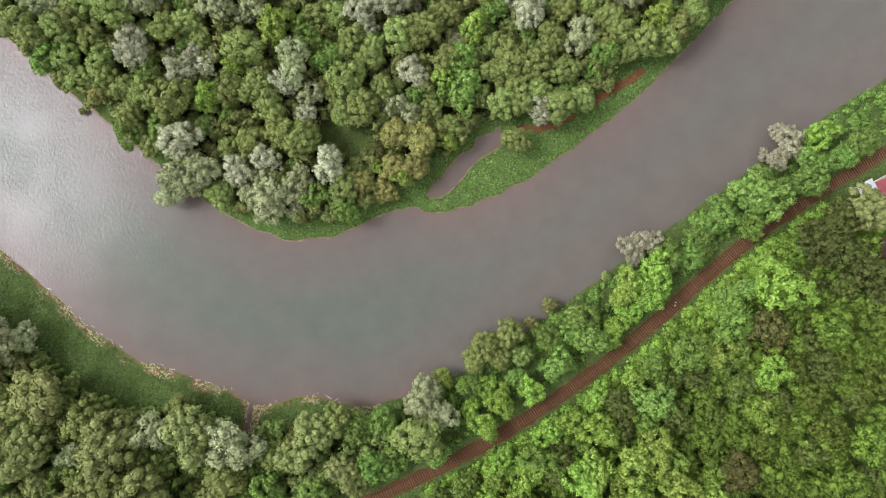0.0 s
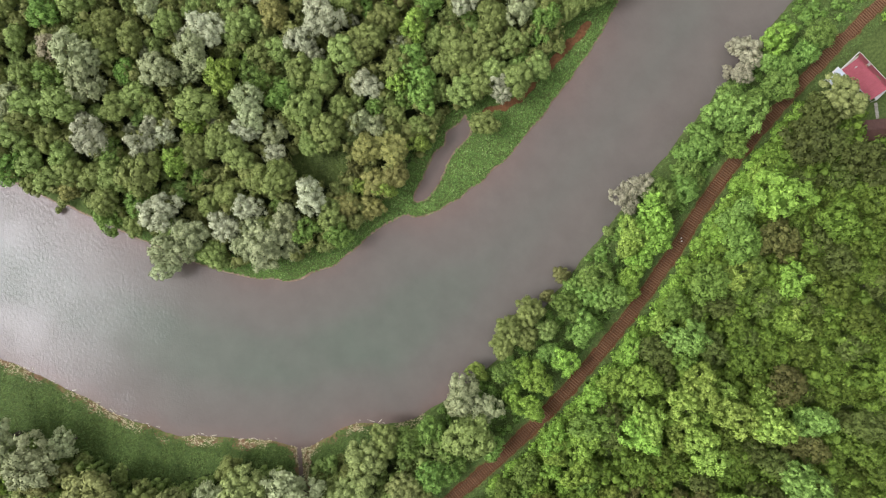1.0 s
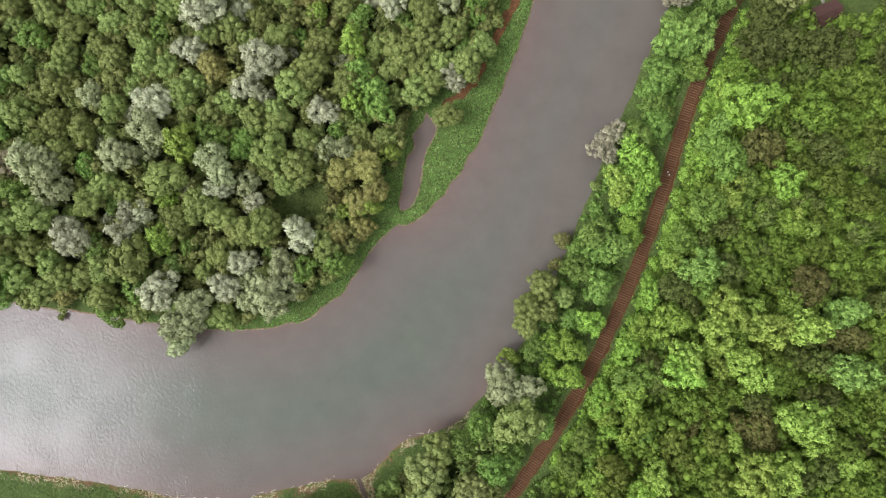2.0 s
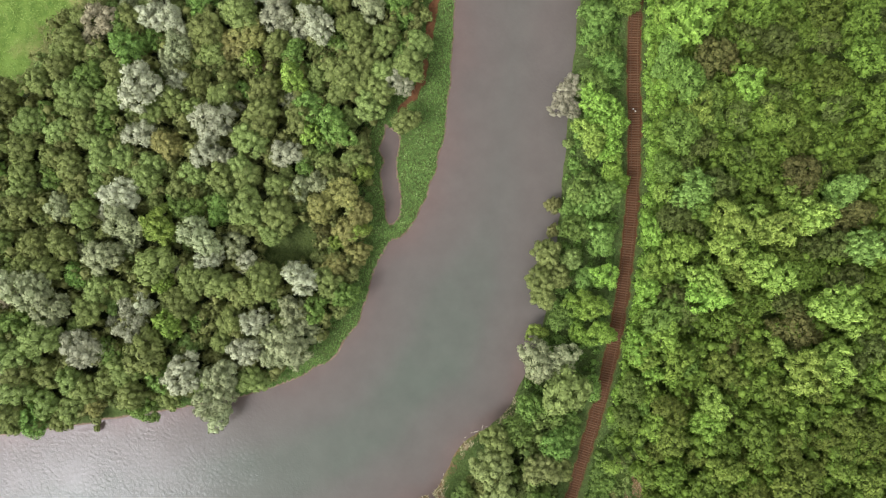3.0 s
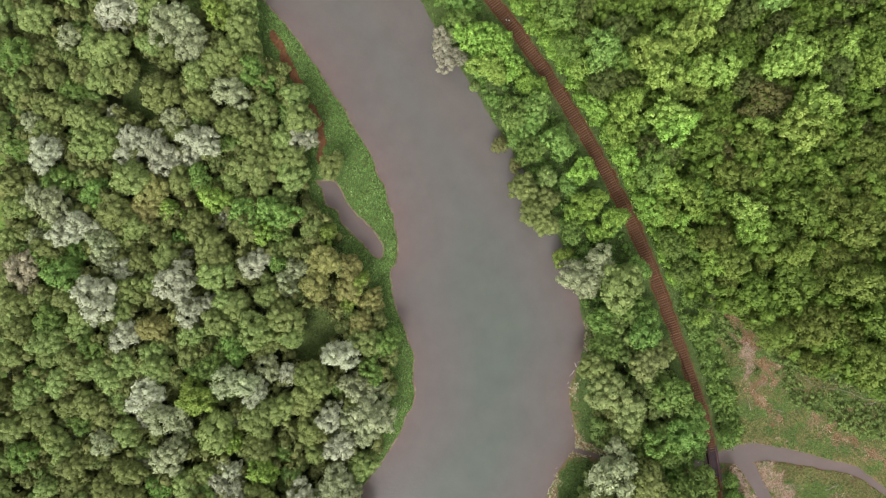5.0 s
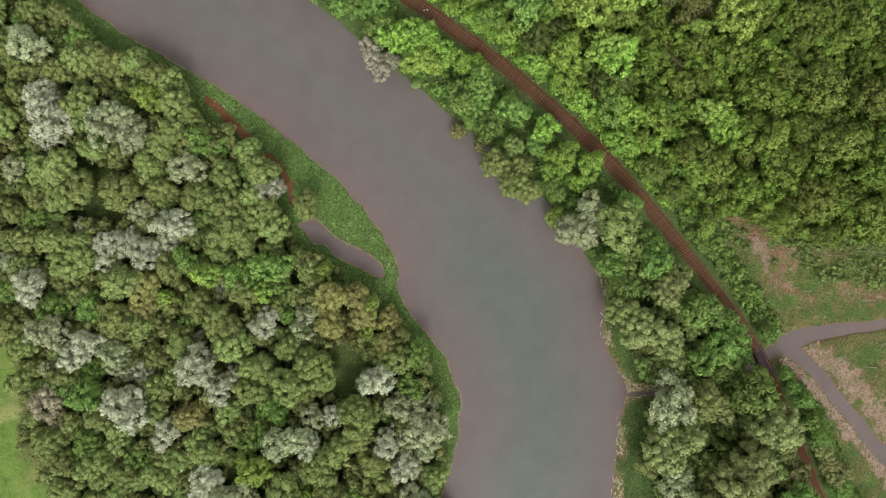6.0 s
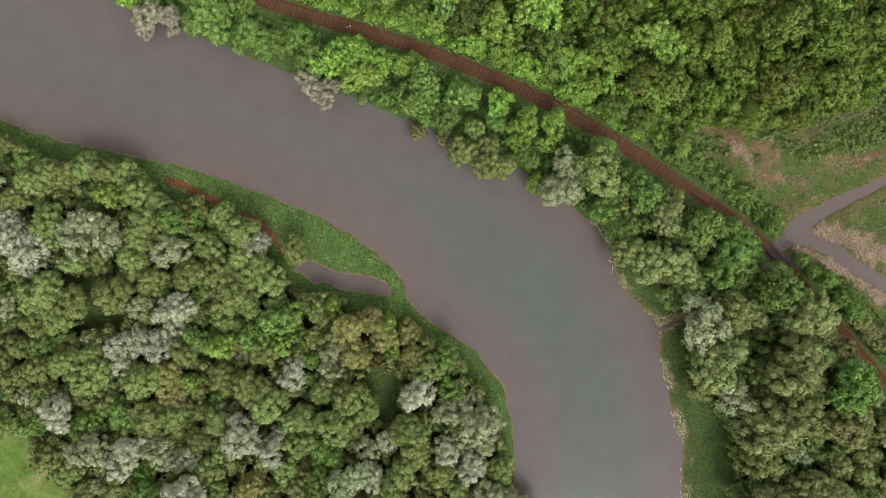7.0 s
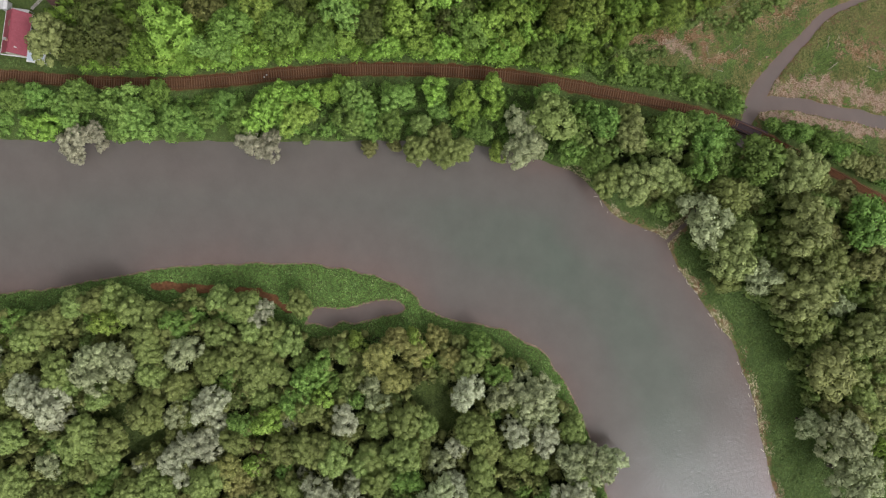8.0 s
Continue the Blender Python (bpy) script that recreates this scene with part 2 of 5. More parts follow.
def waviness(xy, scale, seed):
    """A smooth random field between about -1 and 1."""
    rng = np.random.default_rng(seed)
    total = np.zeros(len(xy))
    for k in range(7):
        angle, phase = rng.uniform(0, math.tau, 2)
        wave = scale * rng.uniform(0.6, 1.8)
        total += np.sin((xy @ (math.cos(angle), math.sin(angle))) * math.tau / wave + phase + 1.3 * np.sin(xy[:, (k + 1) % 2] * math.tau / (wave * 2.3) + phase))
    return total / 3.2


def shore(xy):
    """The distance inland from the nearest water; below zero on the water."""
    river = np.minimum(line_distance(xy, INNER_LINE)[0], line_distance(xy, OUTER_LINE)[0])
    river = np.where(within(xy, RIVER_OUTLINE), -river, river)
    pond = line_distance(xy, POND_LINE)[0]
    pond = np.where(within(xy, POND_LINE), -pond, pond)
    brook = line_distance(xy, BROOK_LINE)[0] - np.interp(xy[:, 1], [-112, -97, -82, -73, -69, -60, -50], [0.6, 1.1, 1.65, 2.3, 1.2, 0.7, 0.6])
    arm = line_distance(xy, ARM_LINE)[0] - 1.6
    rough = 0.22 * waviness(xy, 6.0, 3) + 0.07 * waviness(xy, 2.2, 4)
    return np.minimum(np.minimum(river, pond + 0.2), np.minimum(brook, arm)) + rough


def land_height(xy, inland=None):
    d = shore(xy) if inland is None else inland
    z = np.interp(d, [-12, -3, 0, 0.8, 3, 20, 60], [-2.6, -1.1, 0.0, 0.35, 0.8, 1.3, 1.6])
    z += np.clip(d / 4, 0, 1) * 0.22 * waviness(xy, 7.0, 8)
    rail = line_distance(xy, RAIL_LINE)[0]
    bank = np.clip((5.5 - rail) / 3.0, 0, 1)
    bank *= np.clip((line_distance(xy, BROOK_LINE)[0] - 2.2) / 1.2, 0, 1)
    return z + (1.75 - z) * bank * bank * (3 - 2 * bank)


# ---- helpers for meshes ----
def mesh_from(name, verts, faces, mat=None, smooth=False):
    me = bpy.data.meshes.new(name)
    me.from_pydata(np.asarray(verts).tolist(), [], faces if isinstance(faces, list) else faces.tolist())
    if mat:
        me.materials.append(mat)
    if smooth:
        me.polygons.foreach_set("use_smooth", np.ones(len(me.polygons), bool))
    me.update()
    return me


def part(name, bm, mat, parent, label=""):
    """Links a bmesh as one mesh object under a thing or a part."""
    me = bpy.data.meshes.new(name)
    bm.to_mesh(me)
    bm.free()
    me.materials.append(mat)
    ob = new(name, me)
    ob.parent = parent
    return tagged(ob, label=label)


def thing(name, at, turn, label, category, group=""):
    ob = new(name)
    ob.matrix_world = pose(*at, 0, 0, turn)
    return tagged(ob, label=label, category=category, group=group)


def box(bm, size, at, turn=None, bevel=0.0):
    made = bmesh.ops.create_cube(bm, size=1.0, matrix=Matrix.Translation(at) @ (turn or Matrix()) @ Matrix.Diagonal((*size, 1)))
    if bevel:
        edges = {e for v in made["verts"] for e in v.link_edges}
        bmesh.ops.bevel(bm, geom=list(edges), offset=bevel, segments=1, affect="EDGES")
    return bm


def boxed(size, at, turn=None, bevel=0.0):
    return box(bmesh.new(), size, at, turn, bevel)


# ---- ground ----
def spread(reach, step, far):
    """Lines of a grid: even near the middle, ever wider towards the horizon."""
    half = list(np.arange(0, reach + step / 2, step))
    gap = step
    while half[-1] < far:
        gap *= 1.35
        half.append(half[-1] + gap)
    return np.array([-v for v in half[:0:-1]] + half)


def build_ground():
    line = spread(126, 0.6, 3500)
    n = len(line)
    xy = np.stack(np.meshgrid(line, line), -1).reshape(-1, 2)
    d = shore(xy)
    z = land_height(xy, d)
    cells = np.arange(n * n).reshape(n, n)
    faces = np.stack([cells[:-1, :-1], cells[:-1, 1:], cells[1:, 1:], cells[1:, :-1]], -1).reshape(-1, 4)
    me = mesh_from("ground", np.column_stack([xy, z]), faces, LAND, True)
    rail = line_distance(xy, RAIL_LINE)[0]
    x, y = xy.T
    north_of_river = line_distance(xy, INNER_LINE)[0] < line_distance(xy, OUTER_LINE)[0]
    wave = waviness(xy, 14.0, 21)
    edge = line_distance(xy, WOOD_EDGE)[0]
    wood = within(xy, PENINSULA)
    bed = np.interp(x, [-52, -46, -20, -8, 70, 85], [1.2, 1.35, 1.5, 1.8, 1.8, 1.55]) + 0.2 * waviness(xy, 4.0, 31)
    cover = {
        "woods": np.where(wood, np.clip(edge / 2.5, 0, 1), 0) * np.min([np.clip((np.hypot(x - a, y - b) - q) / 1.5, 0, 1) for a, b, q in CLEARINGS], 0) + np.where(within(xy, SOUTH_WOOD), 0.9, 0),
        "meadow": np.where(north_of_river & ~wood & (y > 85), np.clip((y - 93 + 2 * wave) / 5, 0, 1), 0),
        "dry": np.where(within(xy, MARSH), np.maximum(0.28 + 0.3 * wave, reed_share(xy)), 0) + np.where((d > -0.3) & (x < -25) & ~north_of_river, np.clip((2.3 + 0.9 * waviness(xy, 6.0, 25) - d) / 1.6, 0, 0.9), 0),
        "mud": np.clip((np.where(north_of_river, 0.75, 0.3) - d) / 0.7, 0, 1) + np.where((d < 2.2) & within(xy, POND_LINE * 1.0), 0.6, 0),
        "soil": soil_share(xy) + np.clip((bed + 0.65 - rail) / 1.0, 0, 1) * 0.6 + np.where(within(xy, MARSH) & (d > 0.3), 0.52 * rust_share(xy), 0),
        "ballast": np.clip((bed - rail) / 0.6, 0, 1),
    }
    for name, values in cover.items():
        me.attributes.new(name, "FLOAT", "POINT").data.foreach_set("value", np.clip(values, 0, 1).astype(np.float32))
    return tagged(new("ground", me), "riverside land with turf, woodland floor and muddy shores", "ground", kind="structure")


def build_water():
    line = spread(128, 2.0, 3500)
    n = len(line)
    xy = np.stack(np.meshgrid(line, line), -1).reshape(-1, 2)
    d = -shore(xy)
    cells = np.arange(n * n).reshape(n, n)
    faces = np.stack([cells[:-1, :-1], cells[:-1, 1:], cells[1:, 1:], cells[1:, :-1]], -1).reshape(-1, 4)
    wet = (d[faces] > -4.5).any(1)
    used = np.unique(faces[wet])
    index = np.zeros(n * n, int)
    index[used] = np.arange(len(used))
    me = mesh_from("water", np.column_stack([xy[used], np.zeros(len(used))]), index[faces[wet]], WATER, True)
    outer = line_distance(xy, OUTER_LINE)[0]
    inner = line_distance(xy, INNER_LINE)[0]
    depth = np.clip(np.where(outer < inner, np.maximum(d / 15, np.interp(xy[:, 0], [-12, 6], [0.0, 0.5])), d / 15), 0, 1) * np.interp(xy[:, 0], [-80, -55, -25, 5, 40], [0.8, 0.95, 1.0, 0.72, 0.6])
    breeze = np.interp(xy[:, 0], [-110, -86, -68, -40, 20, 45, 90], [0.66, 0.46, 0.28, 0.12, 0.12, 0.26, 0.26])
    me.attributes.new("breeze", "FLOAT", "POINT").data.foreach_set("value", breeze[used].astype(np.float32))
    me.attributes.new("depth", "FLOAT", "POINT").data.foreach_set("value", depth[used].astype(np.float32))
    return tagged(new("water", me), "silty grey-green river water with reddish shallows and wind ripples", "river", kind="structure")


# outlines of the covers
WOOD_EDGE = np.array([(-104, 55), (-67, 24), (-47, 11), (-36, 8), (-24, 9), (-14, 13), (-8, 16.5), (0, 22.5), (9, 30), (18, 33), (27, 33.5), (36, 40), (46, 49), (56, 55), (66, 64), (90, 84)], float)
PENINSULA = np.vstack([[(-104, 55), (-67, 24), (-47, 11), (-36, 8), (-24, 9), (-14, 13), (-8, 16.5), (0, 22.5), (9, 30), (18, 33), (27, 33.5), (36, 40), (46, 49), (56, 55), (66, 64)],
                       [(90, 84), (96, 112), (40, 106), (27, 104), (8, 98), (-9, 98), (-16, 101), (-24, 101), (-30, 98), (-44, 98), (-80, 112), (-130, 95)]]).astype(float)
SOUTH_WOOD = np.array([(-112, -12), (-98, -18), (-90, -24), (-83, -31), (-72, -34), (-59, -35), (-46, -38), (-24, -38), (-11, -37), (-8, -47), (-27, -57), (-46, -63), (-70, -66), (-95, -70), (-130, -74)], float)
SLOPE = np.array([(130, 30), (104, 20), (94, 14), (82, 7), (70, -1), (62, -8), (52, -17), (42, -25), (30, -34), (18, -42), (6, -49), (-5, -55), (-9, -66), (-14, -77), (-22, -88), (-26, -118), (20, -130), (80, -110), (130, -60)], float)
MARSH = np.array([(-5, -62), (-16, -61), (-30, -67), (-44, -71), (-60, -73), (-100, -78), (-125, -85), (-110, -125), (-26, -125), (-22, -88), (-14, -77), (-8, -66)], float)
REED_BEDS = [([(-44.6, -79.2), (-50.8, -84.3), (-58, -88.2), (-66, -91.5), (-84, -101)], 3.4), ([(-44.8, -71.6), (-48, -73.6), (-52, -75.6)], 1.7),
             ([(-53.5, -77), (-62, -80.8), (-80, -89.5)], 2.0), ([(-17, -71.8), (-20, -73.3), (-24, -73.5)], 1.9)]
RUST_BEDS = [([(-8.5, -68), (-12, -70.3), (-18, -75), (-24, -79)], 3.2), ([(-26, -74), (-30, -77), (-33, -81)], 2.2), ([(-33, -89.6), (-37.3, -99), (-40.5, -107.5)], 2.3),
             ([(-52, -97), (-61, -100), (-72, -107)], 3.6), ([(-47.5, -72.6), (-51.5, -75)], 1.2)]


def reed_share(xy):
    """How far each place belongs to a bed of dead reeds."""
    return np.clip(np.max([1.2 - line_distance(xy, np.array(line, float))[0] / half for line, half in REED_BEDS], 0) + 0.4 * waviness(xy, 4.5, 23), 0, 1)


def rust_share(xy):
    """How far each place belongs to a patch of rust-brown dead ferns."""
    return np.clip(np.max([1.15 - line_distance(xy, np.array(line, float))[0] / half for line, half in RUST_BEDS], 0) + 0.45 * waviness(xy, 3.5, 29), 0, 1)


SOIL_STRIP = smooth_line([(47, 43), (37, 37.2), (30, 32), (23.5, 30), (19, 30)])


def soil_share(xy):
    """How far each place belongs to the broken strip of bare red soil along the wood."""
    return np.clip(1.15 - line_distance(xy, SOIL_STRIP)[0] / 1.1 + 0.55 * waviness(xy, 5.0, 27), 0, 1)


CLEARINGS = [(-24.5, 29, 3.6), (-19.5, 27, 3.8), (36, 73, 4.5), (29, 72, 4)]
HOUSE_YARD = np.array([(88, 12), (98, 20), (112, 26), (130, 20), (124, -4), (110, -4), (100, 3), (97, 8)], float)

build_ground()
build_water()


# ---- railway ----
def even_steps(line, step):
    """Places and headings at even steps along a line."""
    run = np.concatenate([[0], np.cumsum(np.hypot(*np.diff(line, axis=0).T))])
    at = np.arange(0, run[-1], step)
    xy = np.column_stack([np.interp(at, run, line[:, 0]), np.interp(at, run, line[:, 1])])
    return xy, np.gradient(xy, axis=0)


def build_railway():
    track = tagged(new("railway_track"), "single rusty railway track on brown wooden sleepers", "railway", kind="structure")
    top = 1.80
    xy, way = even_steps(smooth_line(RAIL[2:-2], 10), 1.0)
    way /= np.hypot(*way.T)[:, None]
    side = np.column_stack([-way[:, 1], way[:, 0]])
    for sign in (-1, 1):
        profile = [(-0.07, 0.0), (0.07, 0.0), (0.02, 0.04), (0.035, 0.13), (0.035, 0.165), (-0.035, 0.165), (-0.035, 0.13), (-0.02, 0.04)]
        rings = np.stack([np.column_stack([xy + side * (sign * 0.7525 + u), np.full(len(xy), top + 0.07 + v)]) for u, v in profile], 1)
        m = len(profile)
        faces = [(i * m + k, i * m + (k + 1) % m, (i + 1) * m + (k + 1) % m, (i + 1) * m + k) for i in range(len(xy) - 1) for k in range(m)]
        rail = new("rail", mesh_from("rail", rings.reshape(-1, 3), faces, RUST))
        rail.parent = track
    bm = boxed((0.22, 2.4, 0.16), (0, 0, 0), bevel=0.02)
    sleeper = bpy.data.meshes.new("sleeper")
    bm.to_mesh(sleeper)
    bm.free()
    sleeper.materials.append(SLEEPER_WOOD)
    xy, way = even_steps(smooth_line(RAIL[2:-2], 10), 0.57)
    near = np.flatnonzero((np.hypot(*xy.T) < 118))
    rng = random.Random(5)
    stuff_v, stuff_f = [], []
    corners = np.array([(v.co.x, v.co.y, v.co.z) for v in sleeper.vertices])
    polys = [tuple(p.vertices) for p in sleeper.polygons]
    chosen = set(near[max(0, len(near) // 2 - 150):len(near) // 2 + 150].tolist())
    for i, ((x, y), (dx, dy)) in enumerate(zip(xy, way)):
        turn = math.degrees(math.atan2(dy, dx)) + rng.uniform(-2, 2)
        sunk = float(np.interp(x, [-50, -46, -20, -5], [0.2, 0.13, 0.09, 0.0]))
        m = pose(x + rng.uniform(-0.05, 0.05), y + rng.uniform(-0.05, 0.05), top - sunk + rng.uniform(-0.01, 0.02), 0, 0, turn)
        if math.hypot(x + 45.0, y + 66.9) < 3.6:
            continue
        if i in chosen:
            ob = new("sleeper", sleeper)
            ob.matrix_world = m
            ob.parent = track
        else:
            first = len(stuff_v)
            stuff_v += [tuple(m @ Vector(c)) for c in corners]
            stuff_f += [tuple(first + k for k in p) for p in polys]
    rest = new("sleepers", mesh_from("sleepers", stuff_v, stuff_f, SLEEPER_WOOD))
    rest.parent = track
    tagged(rest, kind="stuff")


def build_bridge():
    """A short girder bridge that carries the track over the brook."""
    i = np.argmin(np.hypot(*(RAIL_LINE - (-45.0, -66.9)).T))
    x, y = RAIL_LINE[i]
    dx, dy = RAIL_LINE[i + 1] - RAIL_LINE[i - 1]
    bridge = thing("railway_bridge", (x, y, 0), math.degrees(math.atan2(dy, dx)), "short dark steel girder bridge over the brook", "bridge")
    for s in (-1, 1):
        girder = part("girder", boxed((8.4, 0.5, 0.8), (0, s * 0.85, 1.42), bevel=0.03), DARK_STEEL, bridge)
        part("flange", boxed((8.4, 0.7, 0.05), (0, s * 0.85, 1.85)), DARK_STEEL, girder)
        part("abutment", boxed((1.2, 4.2, 2.6), (s * 4.2, 0, 0.0), bevel=0.08), CONCRETE, bridge, "weathered concrete abutment")
    part("deck", boxed((8.4, 1.3, 0.06), (0, 0, 1.62)), DARK_STEEL, bridge, "dark sheet-steel deck between the girders")
    for k in range(4):
        part("cross_beam", boxed((0.2, 1.9, 0.3), (-3 + 2 * k, 0, 1.3)), RUST, bridge)


build_railway()
build_bridge()


# ---- trees ----
def unit_sphere(rounds):
    bm = bmesh.new()
    bmesh.ops.create_icosphere(bm, subdivisions=rounds, radius=1.0)
    v = np.array([tuple(p.co) for p in bm.verts])
    f = np.array([[p.index for p in q.verts] for q in bm.faces])
    bm.free()
    return v, f


BALL = unit_sphere(1)


def directions(rng, count, lowest):
    """Even random directions, none steeper downwards than the lowest sine."""
    z = rng.uniform(lowest, 1.0, count)
    a = rng.uniform(0, math.tau, count)
    r = np.sqrt(1 - z * z)
    return np.column_stack([r * np.cos(a), r * np.sin(a), z])


def leaf_blades(rng, centres, normals, size, tilt, slim=1.0, middle=None):
    """Small pointed leaf clumps, facing about along the normals; with the soft normal at each corner."""
    n = len(centres)
    nor = normals + rng.normal(0, tilt, (n, 3))
    nor /= np.linalg.norm(nor, axis=1)[:, None]
    u = np.cross(nor, rng.normal(0, 1, (n, 3)))
    u /= np.linalg.norm(u, axis=1)[:, None] + 1e-9
    w = np.cross(nor, u)
    s = (size * rng.uniform(0.65, 1.4, n))[:, None]
    corners = np.stack([centres - u * s * 0.9 / slim - w * s * 0.6, centres + u * s * 0.9 / slim - w * s * 0.6, centres + w * s * 1.2 * slim], 1)
    soft = nor + 0.75 * normals
    if middle is not None:
        out = centres - middle
        soft += 0.55 * out / np.linalg.norm(out, axis=1)[:, None]
    soft /= np.linalg.norm(soft, axis=1)[:, None]
    return corners.reshape(-1, 3), np.arange(3 * n).reshape(-1, 3), np.repeat(soft, 3, 0)


def leafy_mesh(name, verts, faces, normals, mat):
    """Foliage whose leaf clumps catch the light like the rounded mass that they form."""
    me = mesh_from(name, verts, faces, mat, True)
    me.normals_split_custom_set_from_vertices(normals.tolist())
    return me


def foliage_mass(rng, lobes, radii, clumps, size, tilt, squash=0.9, slim=1.0, middle=None, fuzz=0.12):
    """Foliage built of lobes, each a rough core under a coat of leaf clumps."""
    verts, faces, normals, first = [], [], [], 0
    bv, bf = BALL
    for c, r in zip(lobes, radii):
        core = bv * (r * (0.88 - fuzz)) * rng.uniform(0.85, 1.12, (len(bv), 1)) * (1, 1, squash) + c
        verts.append(core)
        faces.append(bf + first)
        first += len(bv)
        normals.append(bv)
        d = directions(rng, clumps, -0.15)
        v, f, soft = leaf_blades(rng, c + d * (r * rng.uniform(0.92 - fuzz, 0.97 + fuzz, (clumps, 1))) * (1, 1, squash), d, size, tilt, slim, middle)
        verts.append(v)
        faces.append(f + first)
        normals.append(soft)
        first += len(v)
    return np.vstack(verts), np.vstack(faces), np.vstack(normals)


def crown_mesh(name, seed, lobes, lobe_size, clumps, size, tilt, ragged, slim=1.0, fuzz=0.12):
    """A crown of radius 1 whose middle stands at height 1.55 over the foot of the tree."""
    rng = np.random.default_rng(seed)
    centres, radii = [], []
    tries = 0
    skew = rng.normal(0, 0.12, 2)
    bulge = rng.uniform(0, math.tau, 3)
    while len(centres) < lobes and tries < 4000:
        tries += 1
        d = directions(rng, 1, -0.35)[0]
        r = rng.uniform(*lobe_size)
        a = math.atan2(d[1], d[0])
        reach = (1 - r) * (1 + ragged * (math.sin(2 * a + bulge[0]) * 0.6 + math.sin(3 * a + bulge[1]) * 0.5 + math.sin(5 * a + bulge[2]) * 0.3)) * rng.uniform(0.82, 1.04)
        c = np.array([d[0] * reach + skew[0] * d[2], d[1] * reach + skew[1] * d[2], 1.45 + d[2] * 0.95 * reach])
        if all(np.linalg.norm(c - o) > 0.60 * (r + q) for o, q in zip(centres, radii)):
            centres.append(c)
            radii.append(r)
    v, f, soft = foliage_mass(rng, centres, radii, clumps, size, tilt, 0.9, slim, np.array((0, 0, 1.2)), fuzz)
    inner = BALL[0] * 0.5 + (0, 0, 1.2)
    return leafy_mesh(name, np.vstack([v, inner]), np.vstack([f, BALL[1] + len(v)]), np.vstack([soft, BALL[0]]), LEAVES["green"])


def tube(points, radii, sides=6):
    verts, faces = [], []
    for i, (p, r) in enumerate(zip(points, radii)):
        for k in range(sides):
            a = k * math.tau / sides
            verts.append((p[0] + r * math.cos(a), p[1] + r * math.sin(a), p[2]))
        if i:
            b = (i - 1) * sides
            faces += [(b + k, b + (k + 1) % sides, b + sides + (k + 1) % sides, b + sides + k) for k in range(sides)]
    return verts, faces


def trunk_mesh(seed):
    """A tapered trunk with five limbs."""
    rng = random.Random(seed)
    verts, faces = tube([(0, 0, -0.25), (0.01, 0, 0.0), (0.02, 0.01, 0.5), (0.0, 0.03, 1.0), (0.02, 0.0, 1.6)], [0.13, 0.09, 0.07, 0.055, 0.02])
    for k in range(5):
        a = k * math.tau / 5 + rng.uniform(-0.4, 0.4)
        low = rng.uniform(0.55, 1.0)
        reach = rng.uniform(0.45, 0.7)
        v, f = tube([(0, 0, low), (reach * 0.5 * math.cos(a), reach * 0.5 * math.sin(a), low + 0.35), (reach * math.cos(a), reach * math.sin(a), low + 0.75)], [0.045, 0.03, 0.012], 5)
        faces += [tuple(i + len(verts) for i in q) for q in f]
        verts += v
    return mesh_from("trunk", verts, faces, BARK, True)


TRUNKS = [trunk_mesh(s) for s in (1, 2, 3)]
CROWNS = {
    "lobed": [crown_mesh("crown", 10 + s, 28, (0.20, 0.35), 84, 0.058, 0.32, 0.22) for s in range(7)],
    "great": [crown_mesh("crown", 20 + s, 46, (0.14, 0.27), 66, 0.046, 0.32, 0.30) for s in range(5)],
    "billowy": [crown_mesh("crown", 30 + s, 42, (0.14, 0.29), 58, 0.050, 0.45, 0.32, 1.0, 0.2) for s in range(6)],
    "leafy": [crown_mesh("crown", 50 + s, 48, (0.12, 0.26), 50, 0.060, 0.55, 0.32, 1.25, 0.28) for s in range(6)],
    "small": [crown_mesh("crown", 90 + s, 18, (0.24, 0.42), 74, 0.080, 0.5, 0.28, 1.0, 0.2) for s in range(6)],
    "bushy": [crown_mesh("crown", 70 + s, 36, (0.15, 0.31), 66, 0.056, 0.55, 0.28, 1.25, 0.32) for s in range(7)],
}
